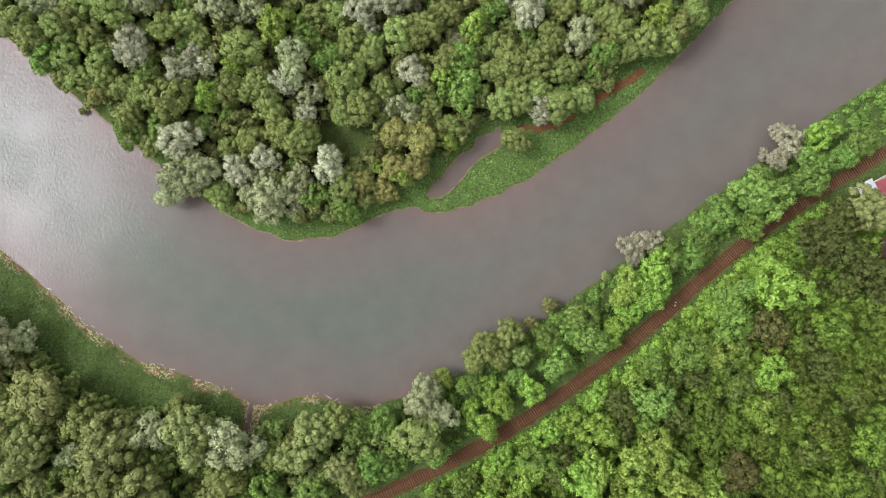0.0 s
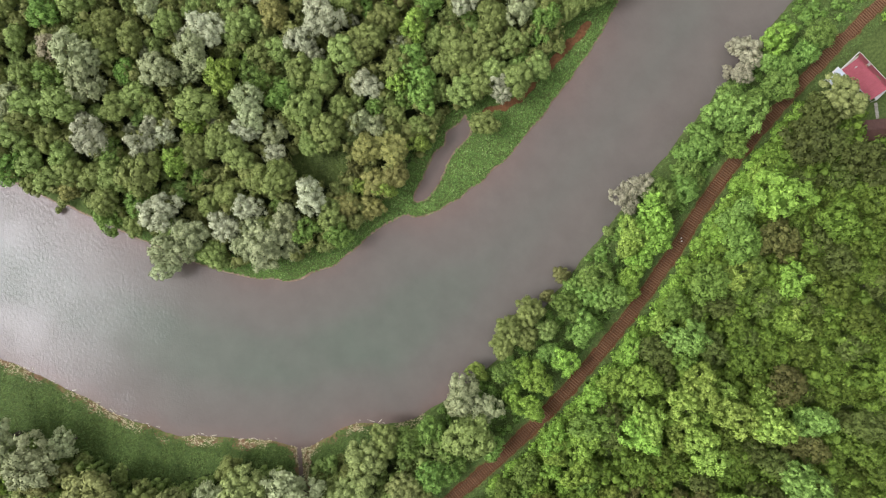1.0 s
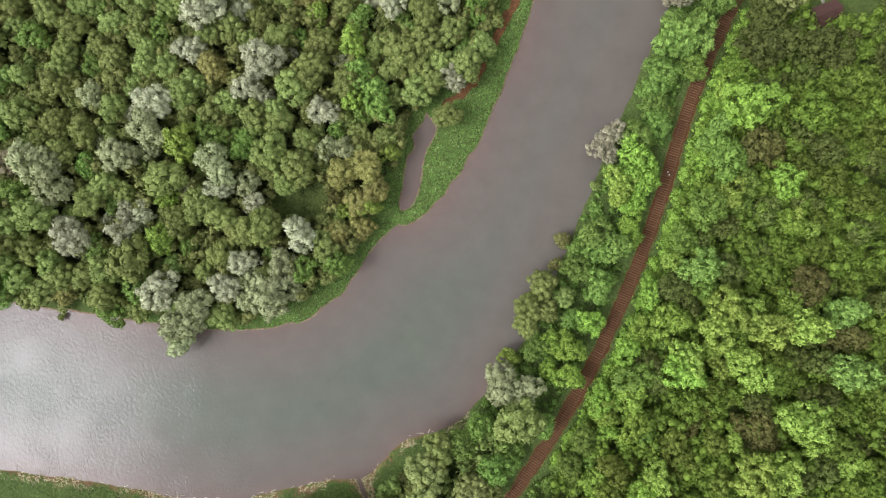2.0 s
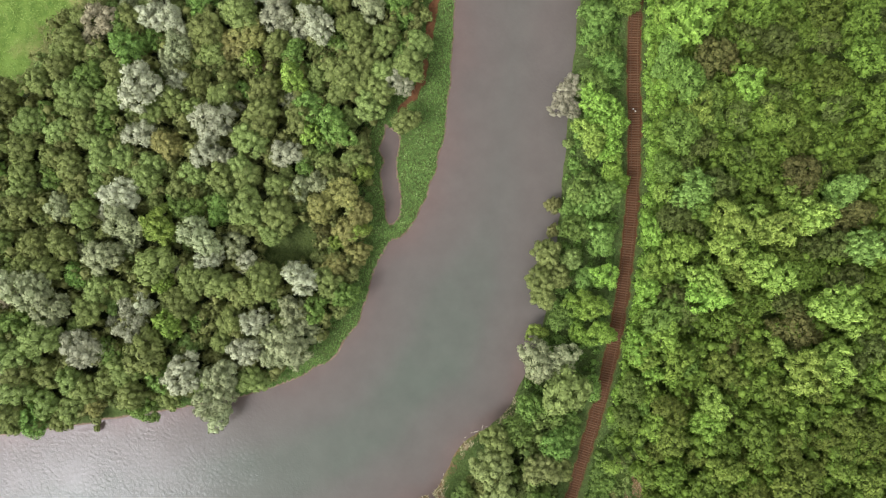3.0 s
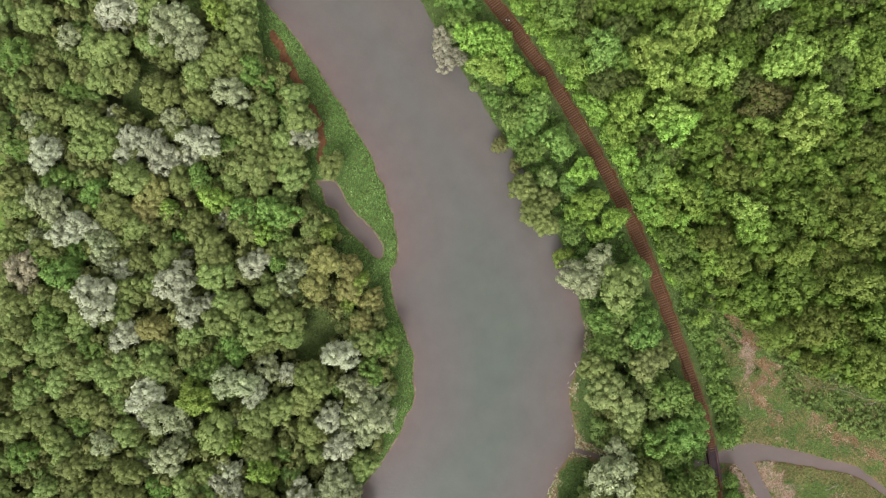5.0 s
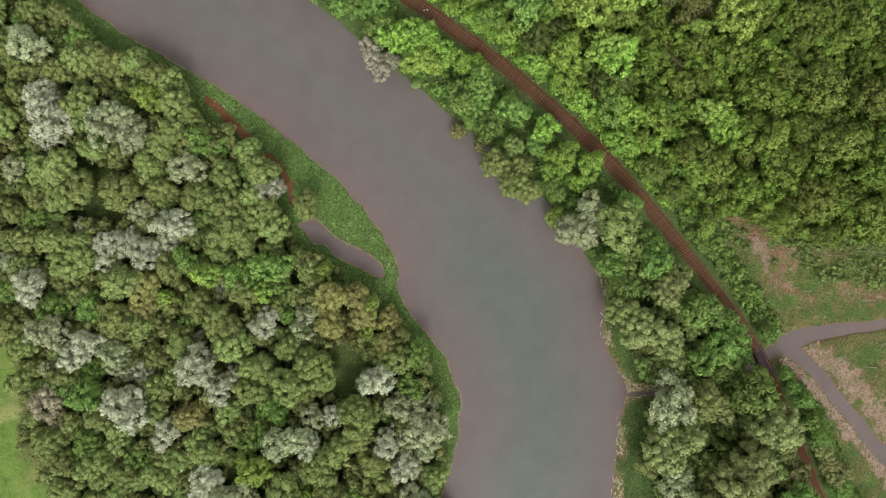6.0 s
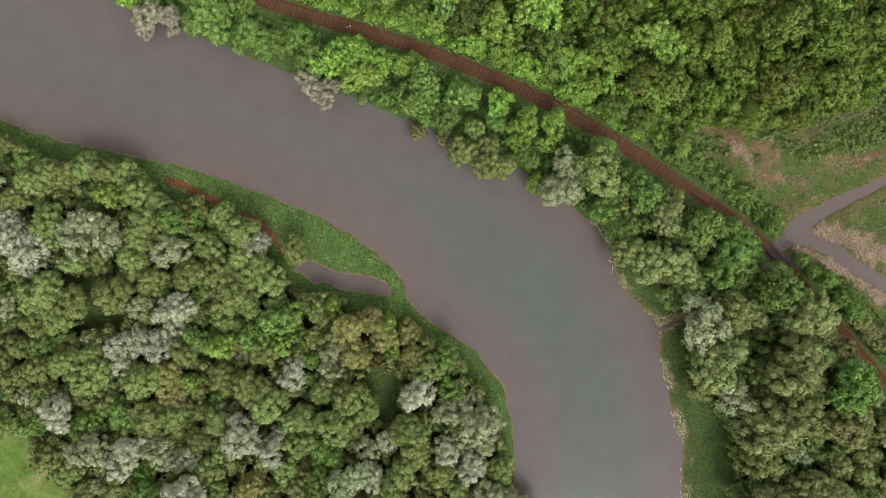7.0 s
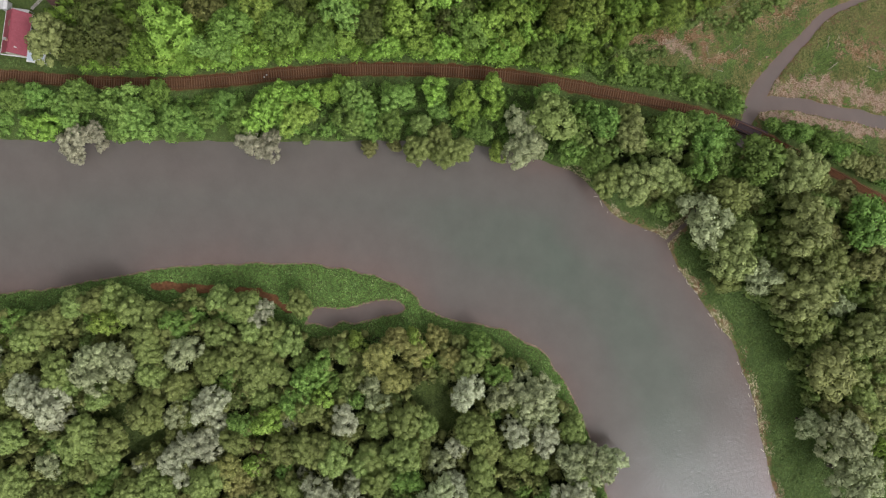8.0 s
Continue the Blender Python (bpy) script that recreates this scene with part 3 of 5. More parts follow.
KINDS = {
    "silver": ("willow_tree", "billowy", "silver-leaved willow with a billowy grey-white crown", "willow", 1.0),
    "pale": ("willow_tree", "billowy", "pale olive-green willow with a fluffy crown", "willow", 0.98),
    "grey": ("willow_tree", "billowy", "greyish beige willow bush overhanging the water", "willow", 0.9),
    "tan": ("willow_tree", "billowy", "willow with a beige-brown fluffy crown", "willow", 0.98),
    "olive": ("broadleaf_tree", "lobed", "olive-green tree with a lobed cauliflower-like crown", "tree", 1.0),
    "golden": ("broadleaf_tree", "great", "broad light olive-green tree with many rounded lobes", "tree", 0.95),
    "verdant": ("leafy_tree", "bushy", "fresh green tree at the foot of the wooded slope", "tree", 0.9),
    "dry": ("broadleaf_tree", "lobed", "yellowish olive tree with partly dry foliage", "tree", 0.9),
    "green": ("bushy_tree", "bushy", "mid-green bushy tree with a dense crown", "tree", 0.9),
    "fresh": ("leafy_tree", "leafy", "cool fresh-green tree with large leaf clusters", "tree", 1.05),
    "bright": ("leafy_tree", "leafy", "bright spring-green tree with large leaf clusters", "tree", 0.95),
    "lime": ("leafy_tree", "leafy", "yellow-green tree with a loose leafy crown", "tree", 1.2),
    "young": ("young_tree", "small", "young olive-green tree in the shade of taller trees", "tree", 0.95),
    "sapling": ("young_tree", "small", "young mid-green tree in the shade of taller trees", "tree", 0.95),
    "brown": ("slope_tree", "bushy", "brownish sparse tree among green trees", "tree", 0.85),
    "bronze": ("bushy_tree", "lobed", "brownish olive tree with a lobed crown", "tree", 0.95),
    "combed": ("slope_tree", "bushy", "yellowish green tree with drooping sprays on the wooded slope", "tree", 0.9),
    "dusky": ("slope_tree", "bushy", "dusky olive-green tree in the wood beside the railway", "tree", 0.92),
    "slope": ("slope_tree", "bushy", "dark green tree in the dense wood beside the railway", "tree", 0.95),
}
TREE_GROUPS = {
    "willow_tree": "willows of the river bend", "broadleaf_tree": "trees of the river woods", "bushy_tree": "bushy trees by the water",
    "young_tree": "young trees in the gaps of the wood", "leafy_tree": "bright green trees by the railway", "slope_tree": "trees of the wooded slope",
}
tree_rng = random.Random(11)


def build_tree(kind, x, y, r, z):
    name, shape, label, category, tall = KINDS[kind]
    root = new(name)
    stretch = tree_rng.uniform(0.92, 1.1)
    root.matrix_world = pose(x, y, z, 0, 0, tree_rng.uniform(0, 360)) @ Matrix.Diagonal((r * stretch, r / stretch, r * tall * tree_rng.uniform(0.92, 1.1), 1))
    tagged(root, label, category, TREE_GROUPS[name])
    trunk = new("trunk", tree_rng.choice(TRUNKS))
    trunk.parent = root
    crown = new("crown", tree_rng.choice(CROWNS[shape]))
    crown.parent = root
    crown.material_slots[0].link = "OBJECT"
    crown.material_slots[0].material = LEAVES[kind]


# places (x, y) and crown radii of the single trees
SILVER_A = [
    (-93, -18.3, 2.8), (-68.5, 46.3, 4), (-61.6, 46.7, 1.5), (-58, 41.1, 3.2), (-57.5, 25.8, 4), (-56.1, 45.7, 2.2),
    (-53.3, 42.7, 2.5), (-52.3, 46.6, 1.5), (-45.4, 19.1, 3.2), (-43.5, 64, 2), (-42, 42.7, 2), (-39.2, 22, 2.8),
    (-37.5, 62.9, 3.8), (-35.8, 39.1, 3), (-30.7, 31.2, 2.8), (-25, 20.1, 3.5), (-24.6, 68.7, 3.2), (-18, 54.9, 3.2),
    (-16.7, 51.4, 2.5), (-16.5, 74.1, 4.5), (-11.7, 57.5, 4), (-10.1, 71, 2.8), (-6.3, 41.4, 3), (-6.3, 57.5, 1.8),
    (-6, -33.7, 2.2), (-3.6, -30.7, 3.8), (-2.9, 84.3, 3.2), (-0.7, 79.9, 3), (-0.3, -35.4, 3.5), (3.2, 49.7, 2),
]
SILVER_B = [
    (14.3, 88.8, 3.5), (15, 60.9, 2.2), (15.5, 63.5, 3.5), (17.1, 70.7, 3.2), (17.5, 57.6, 2.8), (18.1, 66, 2.8),
    (19.5, 70.9, 3), (20.1, 55.1, 3.5), (22.3, 33.4, 2.8), (24.7, 76.1, 1.8), (45.6, 77.3, 3), (49.1, 75.1, 4.5),
    (55.2, 76.5, 3.2),
]
SILVER_TREES = SILVER_A + SILVER_B
PALE_A = [
    (-112.5, -14.6, 2.8), (-105.5, -13.3, 4.2), (-104.1, -15.1, 2.8), (-102.8, -19.8, 3), (-96.9, -18.8, 4.2), (-91.4, 56.4, 2.8),
    (-88.6, -28.2, 3.8), (-88.4, 57.3, 2.5), (-84.7, 59.3, 3.2), (-66.7, 57.6, 4.2), (-66.7, 64.7, 4.5), (-63.2, -35.1, 3),
    (-63, -39.7, 3.8), (-61.3, 14.4, 3), (-58.2, 17.3, 3.8), (-53.8, 63.5, 2), (-53, 19.4, 3.5), (-50.6, 56.6, 3.8),
    (-49.1, 71.7, 2.8), (-48.2, -38.6, 2.8), (-46.9, -43.8, 3.5), (-44.4, 54.7, 2.2), (-43.4, -41.4, 3.2), (-42.5, 13.7, 2.8),
    (-41.7, 57.9, 3.8), (-40.2, 17.6, 2.5), (-37.7, 12.3, 4.2), (-32.7, 10.4, 2.2), (-32.6, 15.4, 3), (-32.4, 43.4, 4),
]
PALE_B = [
    (-31.4, 18, 2.5), (-10.8, 34.3, 2.5), (-8.4, 74.4, 2.8), (-4.5, 75.2, 3), (-4.4, 91.3, 2.2), (-2.2, 75.4, 2.5),
    (3.8, 87.3, 3.8), (4.2, 90.7, 3), (15.3, 79.5, 2.2), (21.1, 93.8, 2.5), (24.5, 62.1, 2.8), (30.7, 49.1, 3.5),
    (41, 87.3, 2.5), (41.6, 59, 3.5), (44.8, 65, 3.8), (46.3, 61.4, 3.5), (66.1, 76.3, 3.8),
]
PALE_TREES = PALE_A + PALE_B
GREY_A = [
    (43.6, 2.5, 2.8), (44.4, -1.0, 1.5), (47.4, 3.2, 3.0), (75.1, 23.6, 1.5), (76.9, 22.1, 2.2), (78.3, 28.6, 2.2),
    (79.4, 25.8, 3),
]
GREY_TREES = GREY_A
TAN_A = [
    (-72.5, 68.3, 3), (-16.3, 91.7, 2.5), (-11.1, 92.2, 3.5), (5.9, 57.9, 1.5),
]
TAN_TREES = TAN_A
FRESH_A = [
    (-48.1, 31.9, 2), (-40.1, -49.5, 2.2), (-39.5, -56.3, 2), (-36.7, -50.7, 3.2), (-36.3, -59.6, 3.5), (-27.9, 76.5, 2.5),
    (-27.8, 13.5, 2.5), (-25.7, -53.7, 3.5), (-6.1, 36.8, 2), (-2.4, -61.1, 1.5), (-0.8, -44.1, 2.5), (0.8, 36.6, 2),
    (4.8, 44.1, 3), (5.2, 35.3, 2.8), (5.4, 38.3, 3.2), (11.4, 55.3, 2.8), (19.9, 51.2, 2), (26.2, -23.5, 3),
    (28.3, -24.1, 2), (29.6, -17.3, 2.8), (31.4, -13.5, 3), (33.3, -18.3, 3.2), (34.3, 42.7, 2.2), (47, -31.7, 3.8),
    (54.2, 55, 2), (55.7, -33.3, 1.5), (62.9, -68.5, 4.2), (64.9, -9.1, 2.5), (67.2, -56.5, 2.2), (67.3, -18, 1.8),
]
FRESH_B = [
    (68.9, 13.9, 3.8), (69.4, -57.2, 3.5), (69.4, -7.1, 2.5), (71.2, 9.1, 1.8), (72.1, 17.3, 2.8), (73.1, 12.3, 3.8),
    (73.8, -61.6, 1.5), (83.4, 22.2, 2.5),
]
FRESH_TREES = FRESH_A + FRESH_B
BRIGHT_A = [
    (2.3, -60.4, 2.8), (6.7, -34.8, 2.2), (9.7, -68.9, 3), (9.8, -37.9, 2.8), (10.3, -29.8, 2.5), (10.9, -52.8, 2.2),
    (11.7, -69.2, 2.8), (12.6, -48.3, 3), (12.8, -57.1, 2), (12.9, -32.2, 3.2), (13, -46.4, 3), 
    (16, -62.2, 1.8), (16.2, -54.9, 3), (18.8, -48.4, 3.5), (20.2, -30.4, 2.8), (23.8, -39.7, 2.8), (29.7, -37.3, 3),
    (31.2, -49.4, 4), (35.1, -38.3, 3.8), (35.2, -31.5, 2.8), (38.2, -18.3, 2.5), (40, -15.4, 2.5),
    (43.1, -12.2, 2.8), (46.9, -9.2, 3.2),
]
BRIGHT_B = [
    (47.5, -4.4, 4.2), 
    (70.1, -34.5, 2.5), (74.3, -6.9, 5), (84.5, -24.7, 3.5), (85.6, 27.3, 3.2),
]
BRIGHT_TREES = BRIGHT_A + BRIGHT_B
LIME_A = [
    (-109.5, -23.3, 2.2), (-73.5, -43.9, 2.5), (-51.8, 35.8, 2.8), (-46, 43, 2.2), (-37.7, 50.4, 3.2), (-36.2, 52.1, 3),
    (-13.6, 19.8, 1.8), (-10.6, -60, 1.8), (-8.8, 18.2, 2.2), (0.6, -27.4, 2), (0.9, 41, 2.5), (1.3, 26.2, 2.2),
    (4.2, 62.6, 1.8), (4.3, 61.1, 2), (4.7, -77.7, 3.2), (6.1, -81.4, 1.8), (7.3, 51.1, 2.8), (20, -76.5, 1.6),
    (29.9, 85.8, 1.2), (33.7, -69.6, 2), (34, -47.6, 3.5), (38.4, -78.8, 3.8), (39.5, -53.6, 2.2), (40.6, -8.7, 2.5),
    (41.8, -6.1, 2.8), (43, -28, 2), (44, -53.7, 3), (44.8, -58.6, 3.5), (47.6, -76.9, 3), (48, -70.6, 4.2),
]
LIME_B = [
    (48.9, 54, 2.8), (52.5, -75.2, 2.5), (66.1, 72.1, 1.2), (72, -33.9, 2), (73, -37.9, 2), (80.6, -60.9, 3.8),
    (82.5, -44.3, 3), (89.1, -53.5, 2), (95.1, -49.8, 3),
]
LIME_C = [
    (40.7, -49.6, 2.5), (42.3, -45.3, 3.5), (46.4, -42.5, 3.8), (50, -45.4, 3), (51.8, -50.9, 3.8), (58.3, -55.8, 2.5), (59.3, -54.4, 3.8), (60.4, -49.4, 2.4), (32.1, -76.1, 3.8), (14.5, -66.4, 3),
]
LIME_TREES = LIME_A + LIME_B + LIME_C
BROWN_A = [
    (-14, 24, 2.2), (27.4, -62, 2.2), (37.3, -68, 2.8), (40.3, -70.2, 3.8), (42.6, -75.1, 2.2), (64.7, -62.2, 2.5),
    (66, -47.6, 4), (68.3, -63.5, 3.2), (72.5, -15.4, 3.8), (75.5, -18.9, 2.8),
]
BROWN_TREES = BROWN_A
DRY_A = [
    (-77.6, 36.9, 2.5), (-22.3, 62.7, 3.2), (-18.3, 16.5, 2.8), (-12.7, 14.8, 2.5), (-10.2, 27.5, 3.2), (-10, 20.1, 3.2),
    (-5.8, 20.6, 3), (-5, 26.2, 3.5), (3.8, 67, 3), (5.9, 65.8, 3.2), (8, 65.2, 3.5),
]
DRY_TREES = DRY_A
OLIVE_A = [
    (-104.1, -28.1, 3.5), (-101.4, -33.7, 2.8), (-100.2, -24.6, 3.5), (-98.3, -30.1, 3.2), (-95.1, -42, 3), (-94.7, -25, 2.8),
    (-94.7, 52.1, 3.8), (-93.2, -32.8, 3.2), (-91.2, 48.7, 3.5), (-90.2, -45, 3.8), (-89.8, -38, 2.5), (-88, -40.1, 3.2),
    (-85.2, 50.7, 3.2), (-85.1, 40.4, 2.5), (-84.8, -33.5, 2), (-84.3, -54.9, 3.5), (-83.9, -37.8, 2.2), (-83.9, 44.6, 2.8),
    (-83.5, -28.6, 2), (-82.7, -60, 3.2), (-82.3, 53.3, 3.2), (-82.2, 33.4, 1.5), (-82.1, -50, 2.5), (-80.6, 64.2, 2.8),
    (-80.5, 39.7, 3), (-79.3, -51.2, 2.8), (-79.3, 56, 3.8), (-79.2, -36.3, 3.5), (-78.1, 48.8, 3), (-76.9, -41.8, 3.5),
]
OLIVE_B = [
    (-76.4, 43.8, 3), (-76.2, -36.5, 3.2), (-75.5, -33.7, 3.5), (-75.4, 39.9, 3), (-74.4, -54.1, 2.5), (-72.8, -39.5, 4.8),
    (-72.2, 54.4, 4), (-71.7, -48.9, 4.5), (-71.3, 38.1, 3), (-70.6, -56.1, 3), (-70.4, -37.1, 3.8), (-69.7, 31.3, 3.2),
    (-67.4, -50.7, 3.5), (-67, 51.9, 2), (-66.9, 36.2, 3.2), (-66.1, -59.2, 3.5), (-65.4, 25, 2.5), (-64, -53.6, 4.5),
    (-63.6, 69.5, 2.5), (-61.7, 51.5, 3.2), (-61.6, -63.9, 3.2), (-61, 64.4, 3), (-60.9, -54, 3), (-59.6, 35.1, 4.5),
    (-59.4, 78.3, 2.5), (-59, -33.6, 2.8), (-58.8, -58.7, 3.2), (-58.8, 70.4, 3), (-57.5, 21.3, 3), (-57.2, -47.4, 2),
]
OLIVE_C = [
    (-57.2, -38.7, 3.2), (-56.9, -63.8, 4), (-56.8, 53.2, 3.2), (-55.5, -43.7, 3), (-54.8, 65.4, 3), (-54.6, 35.2, 2.2),
    (-54.6, 49.4, 2.5), (-54.5, 77.7, 3), (-52.4, 76.8, 2.5), (-51.8, -39.5, 3.2), (-51.1, -53.2, 3), (-50.9, 80.4, 2.8),
    (-49.8, -47.6, 2.8), (-48.8, 82.9, 3), (-47.9, 24.8, 2.5), (-47, -48.9, 4.5), (-46.9, 61, 2), (-46.5, 37.2, 3.2),
    (-45.9, 66.6, 3), (-44.3, -37.3, 2.8), (-44.2, 86.3, 3.2), (-43.9, 46.3, 4.2), (-42.7, 26.3, 3), (-42.6, 72.1, 2.8),
    (-41.3, 80.9, 2.5), (-40.7, 37.6, 3.8), (-40.3, 75.5, 3), (-40.1, 69.4, 2.5), (-39.3, -41.7, 2.2), (-39.1, 89.2, 3),
]
OLIVE_D = [
    (-38.1, 33.5, 3.5), (-37, -43.9, 3), (-36.6, 28.7, 3), (-36.4, 82.6, 3), (-34.6, 26.8, 3.2), (-34.3, 71, 3),
    (-33.9, 81.1, 2.5), (-33.7, 57.1, 2.2), (-33.4, 76.8, 2.5), (-32.2, 73.8, 2.5), (-31.6, -41.6, 3), (-31.5, 60.7, 3),
    (-31.4, 64.4, 2.2), (-31.3, 79.9, 2.8), (-30.9, 86, 2.5), (-30.9, 94.1, 2.8), (-30.8, 68.9, 3), (-30.5, -45.6, 2.8),
    (-30.5, 26.3, 3.5), (-28.1, 62.5, 2.8), (-27.4, 54.6, 3), (-27.4, 83.9, 2.8), (-27.4, 86.1, 3), (-27, -42.2, 3.2),
    (-25.2, 92.1, 3), (-24, 37.2, 2.5), (-23.9, 79.6, 2.8), (-23.7, -36.6, 3.5), (-23.4, 54.1, 2.8), (-23.4, 93.9, 2.8),
]
OLIVE_E = [
    (-22.9, -49.6, 2.8), (-22.3, 32.2, 2.5), (-22.1, 46, 2.5), (-22, 15.4, 3.2), (-21.1, 39.7, 3.8), (-20.9, 79.2, 2.8),
    (-19.9, 48.4, 3.2), (-19.6, 93.9, 3.2), (-19.2, -49.9, 3.2), (-18.9, 70.7, 2.8), (-17.8, 89.1, 2.5), (-17.6, 33.1, 3.5),
    (-17.5, 82.4, 3.2), (-16.1, 44.8, 3.2), (-15.4, 46.7, 3), (-14.7, 68.6, 3), (-13.7, 37.6, 2.8), (-12.6, 64.6, 2.2),
    (-9.1, 49.1, 3.5), (-7.6, 67.3, 2.8), (-6.4, 87.6, 3), (-6.1, 61, 3.2), (-5.2, 50.1, 3.5), (-3, 51.7, 3.5),
    (-2.9, 93.7, 2.2), (-0.4, 68.9, 2.8), (1.1, 54.5, 3), (1.7, 44.1, 3.2), (2.1, 29.6, 2.5), (2.1, 94.6, 3),
]
OLIVE_F = [
    (2.2, 56, 2.5), (2.5, 72.9, 3.8), (7.3, 95.9, 3.2), (7.7, -22.8, 2.8), (9.6, 46.9, 2), (10, 69.3, 4),
    (10.4, -20, 3), (10.9, 59.3, 3), (12.2, 42, 3), (12.2, 48.3, 2.5), (13.2, -22.9, 2.5), (13.8, 34.6, 3.2),
    (15.4, -17.2, 3), (15.8, 44, 3.8), (17, 81, 3.2), (17.1, 26.3, 2.8), (17.1, 77.3, 3), (17.6, 39.4, 3),
    (18.1, 35.2, 3), (18.4, -22.4, 2.2), (19.9, 90.2, 2.5), (20, -13.6, 1.8), (20.6, 42.6, 3.5), (21.5, 37.5, 3),
    (21.5, 76.4, 2.5), (21.9, 63.2, 2.2), (22.1, 61.7, 2.2), (23, 66.6, 1.8), (23.2, 81.6, 3.2), (24.2, -9.6, 2.2),
]
OLIVE_G = [
    (24.3, 87.1, 2.8), (24.5, 48.2, 3.5), (25.8, 56.6, 2.2), (25.9, 92.2, 2.5), (26.4, 33.6, 3.5), (27.8, 42.1, 3.2),
    (27.8, 56.4, 3.2), (29.5, 64.6, 3.8), (31.5, 89.1, 2.5), (32.1, 35.9, 2.8), (32.2, 78.7, 3.2), (32.5, 60.9, 2.5),
    (33.3, 74.2, 3.5), (33.9, 57.3, 3), (34, 84.3, 2.5), (36.4, 48.6, 3), (37.4, 54, 3.2), (37.9, 76.3, 3.8),
    (38, 80.5, 3.5), (38.1, 64.1, 2.8), (38.3, -4.6, 1.2), (38.5, 39.5, 1.5), (40.4, 51.1, 3.2), (40.9, 68.5, 2.8),
    (41.9, 46.5, 2.5), (44.9, 48.3, 3.2), (48.3, 71.2, 3), (49.8, 47.7, 2), (51.2, 68.4, 3.5), (51.8, 48.9, 3),
]
OLIVE_H = [
    (54.8, 50.4, 3.2), (57.6, 59.3, 3.2), (57.7, 54.9, 3), (59.7, 71.5, 3), (60.2, 63.1, 3.2), (60.9, 67.1, 3),
    (62, 77.2, 2), (62.9, 80.9, 2.5), (92.4, 10.2, 4.2), (97.2, 6.3, 2.8),
]
OLIVE_TREES = OLIVE_A + OLIVE_B + OLIVE_C + OLIVE_D + OLIVE_E + OLIVE_F + OLIVE_G + OLIVE_H
GREEN_A = [
    (-88.7, 44.6, 3.2), (-77.5, -59.5, 3.2), (-77.4, -64.1, 3.2), (-75.8, -74.7, 2.2), (-74.2, 61.6, 3.2), (-72.8, -74.3, 2.2),
    (-72.3, -76.8, 1.8), (-70.7, 27.9, 3), (-69.3, -73.9, 2.2), (-66.4, -73.5, 2.2), (-65.9, 41.5, 3), (-63.5, -73.1, 2.2),
    (-62.8, 29.8, 3.2), (-61.2, -74.6, 1.5), (-59.5, -72.4, 2), (-54, -72.4, 2), (-51.1, -70.7, 1.6), (-51.1, -61.1, 3),
    (-47.1, -69.9, 1.5), (-47.1, -58.8, 3.8), (-45.6, -55.7, 2.8), (-45.3, 77.5, 2.5), (-44.6, -56.7, 2.2), (-42.8, -54.2, 2.8),
    (-41.8, -58.2, 3), (-40.1, -60.5, 2.5), (-37.3, -67.8, 1.8), (-35.2, 87.9, 2.5), (-33.2, -59.3, 2.8), (-30.2, 49.3, 3.2),
]
GREEN_B = [
    (-30.1, 72.8, 2.5), (-29.4, -56.5, 3.2), (-29.4, 55, 2.5), (-25.5, 44.2, 3), (-25.3, 46.3, 2.5), (-23.6, -46.1, 3),
    (-22.2, 86.1, 3.2), (-21.6, 11.2, 3), (-18.6, -38.5, 3.2), (-15.9, -46.7, 3.2), (-13.4, -37.2, 3), (-12.1, 83, 3.8),
    (-11.9, -47.4, 2.5), (-10.5, -41.5, 2.8), (-8.6, 88.5, 2.8), (-8.5, -46.1, 1.8), (-6.9, 81.6, 2.5), (-5.5, -39.3, 3.2),
    (-2.2, 59.2, 2), (6, 78.6, 3.2), (6.7, -29.2, 2.5), (8.6, 86.4, 3.2), (15, 95.4, 2.8), (17.5, -27.7, 2.5),
    (23.9, -18.1, 3), (26.5, -15, 2.2), (29.1, 85.6, 2.8), (29.5, 39.7, 2), (36.5, 45.5, 3), (50.7, 0.5, 3.2),
]
GREEN_C = [
    (56.8, -0, 2.8), (58.5, 4.3, 2.5), (60.4, 1.3, 1.8), (61, 7.8, 3), (63.8, 10, 3.2), (79.5, 16.2, 2.2),
    (82.6, 16.6, 3.2), (85.5, 19.4, 3), (91.2, 22.6, 2.8), (95.1, 25.7, 3.2),
]
GREEN_TREES = GREEN_A + GREEN_B + GREEN_C
SLOPE_A = [
    (-17.6, -96.5, 4), (-9.8, -84.4, 4.2), (-6.6, -99, 4.6), (-0.5, -78.7, 4.2), (0.3, -92.3, 4.6), (8.3, -102.6, 4.6),
    (13.1, -91, 4.6), (15.8, -78.8, 4.2), (21.8, -45.6, 4), (55.1, -21.3, 4), (65, -14, 4.2), (69.6, 6.9, 2.8),
    (79.4, -0.2, 2.8), (79.6, 1.6, 2.6), (83, -30.9, 3.6), (83.5, 3, 4.6), (86.5, -15.7, 4), (86.7, 5.3, 4.2),
    (87.6, 2.6, 4.4), (88.7, -50.7, 4), (93.8, -40.7, 4), (95.4, -3.2, 4), (96.4, -28.3, 4), (97.8, -14.5, 4),
]
SLOPE_TREES = SLOPE_A

PLANTED = {
    "silver": SILVER_TREES, "pale": PALE_TREES, "tan": TAN_TREES, "grey": GREY_TREES, "fresh": FRESH_TREES, "bright": BRIGHT_TREES, "lime": LIME_TREES,
    "brown": BROWN_TREES, "dry": DRY_TREES, "olive": OLIVE_TREES, "green": GREEN_TREES, "slope": SLOPE_TREES,
}


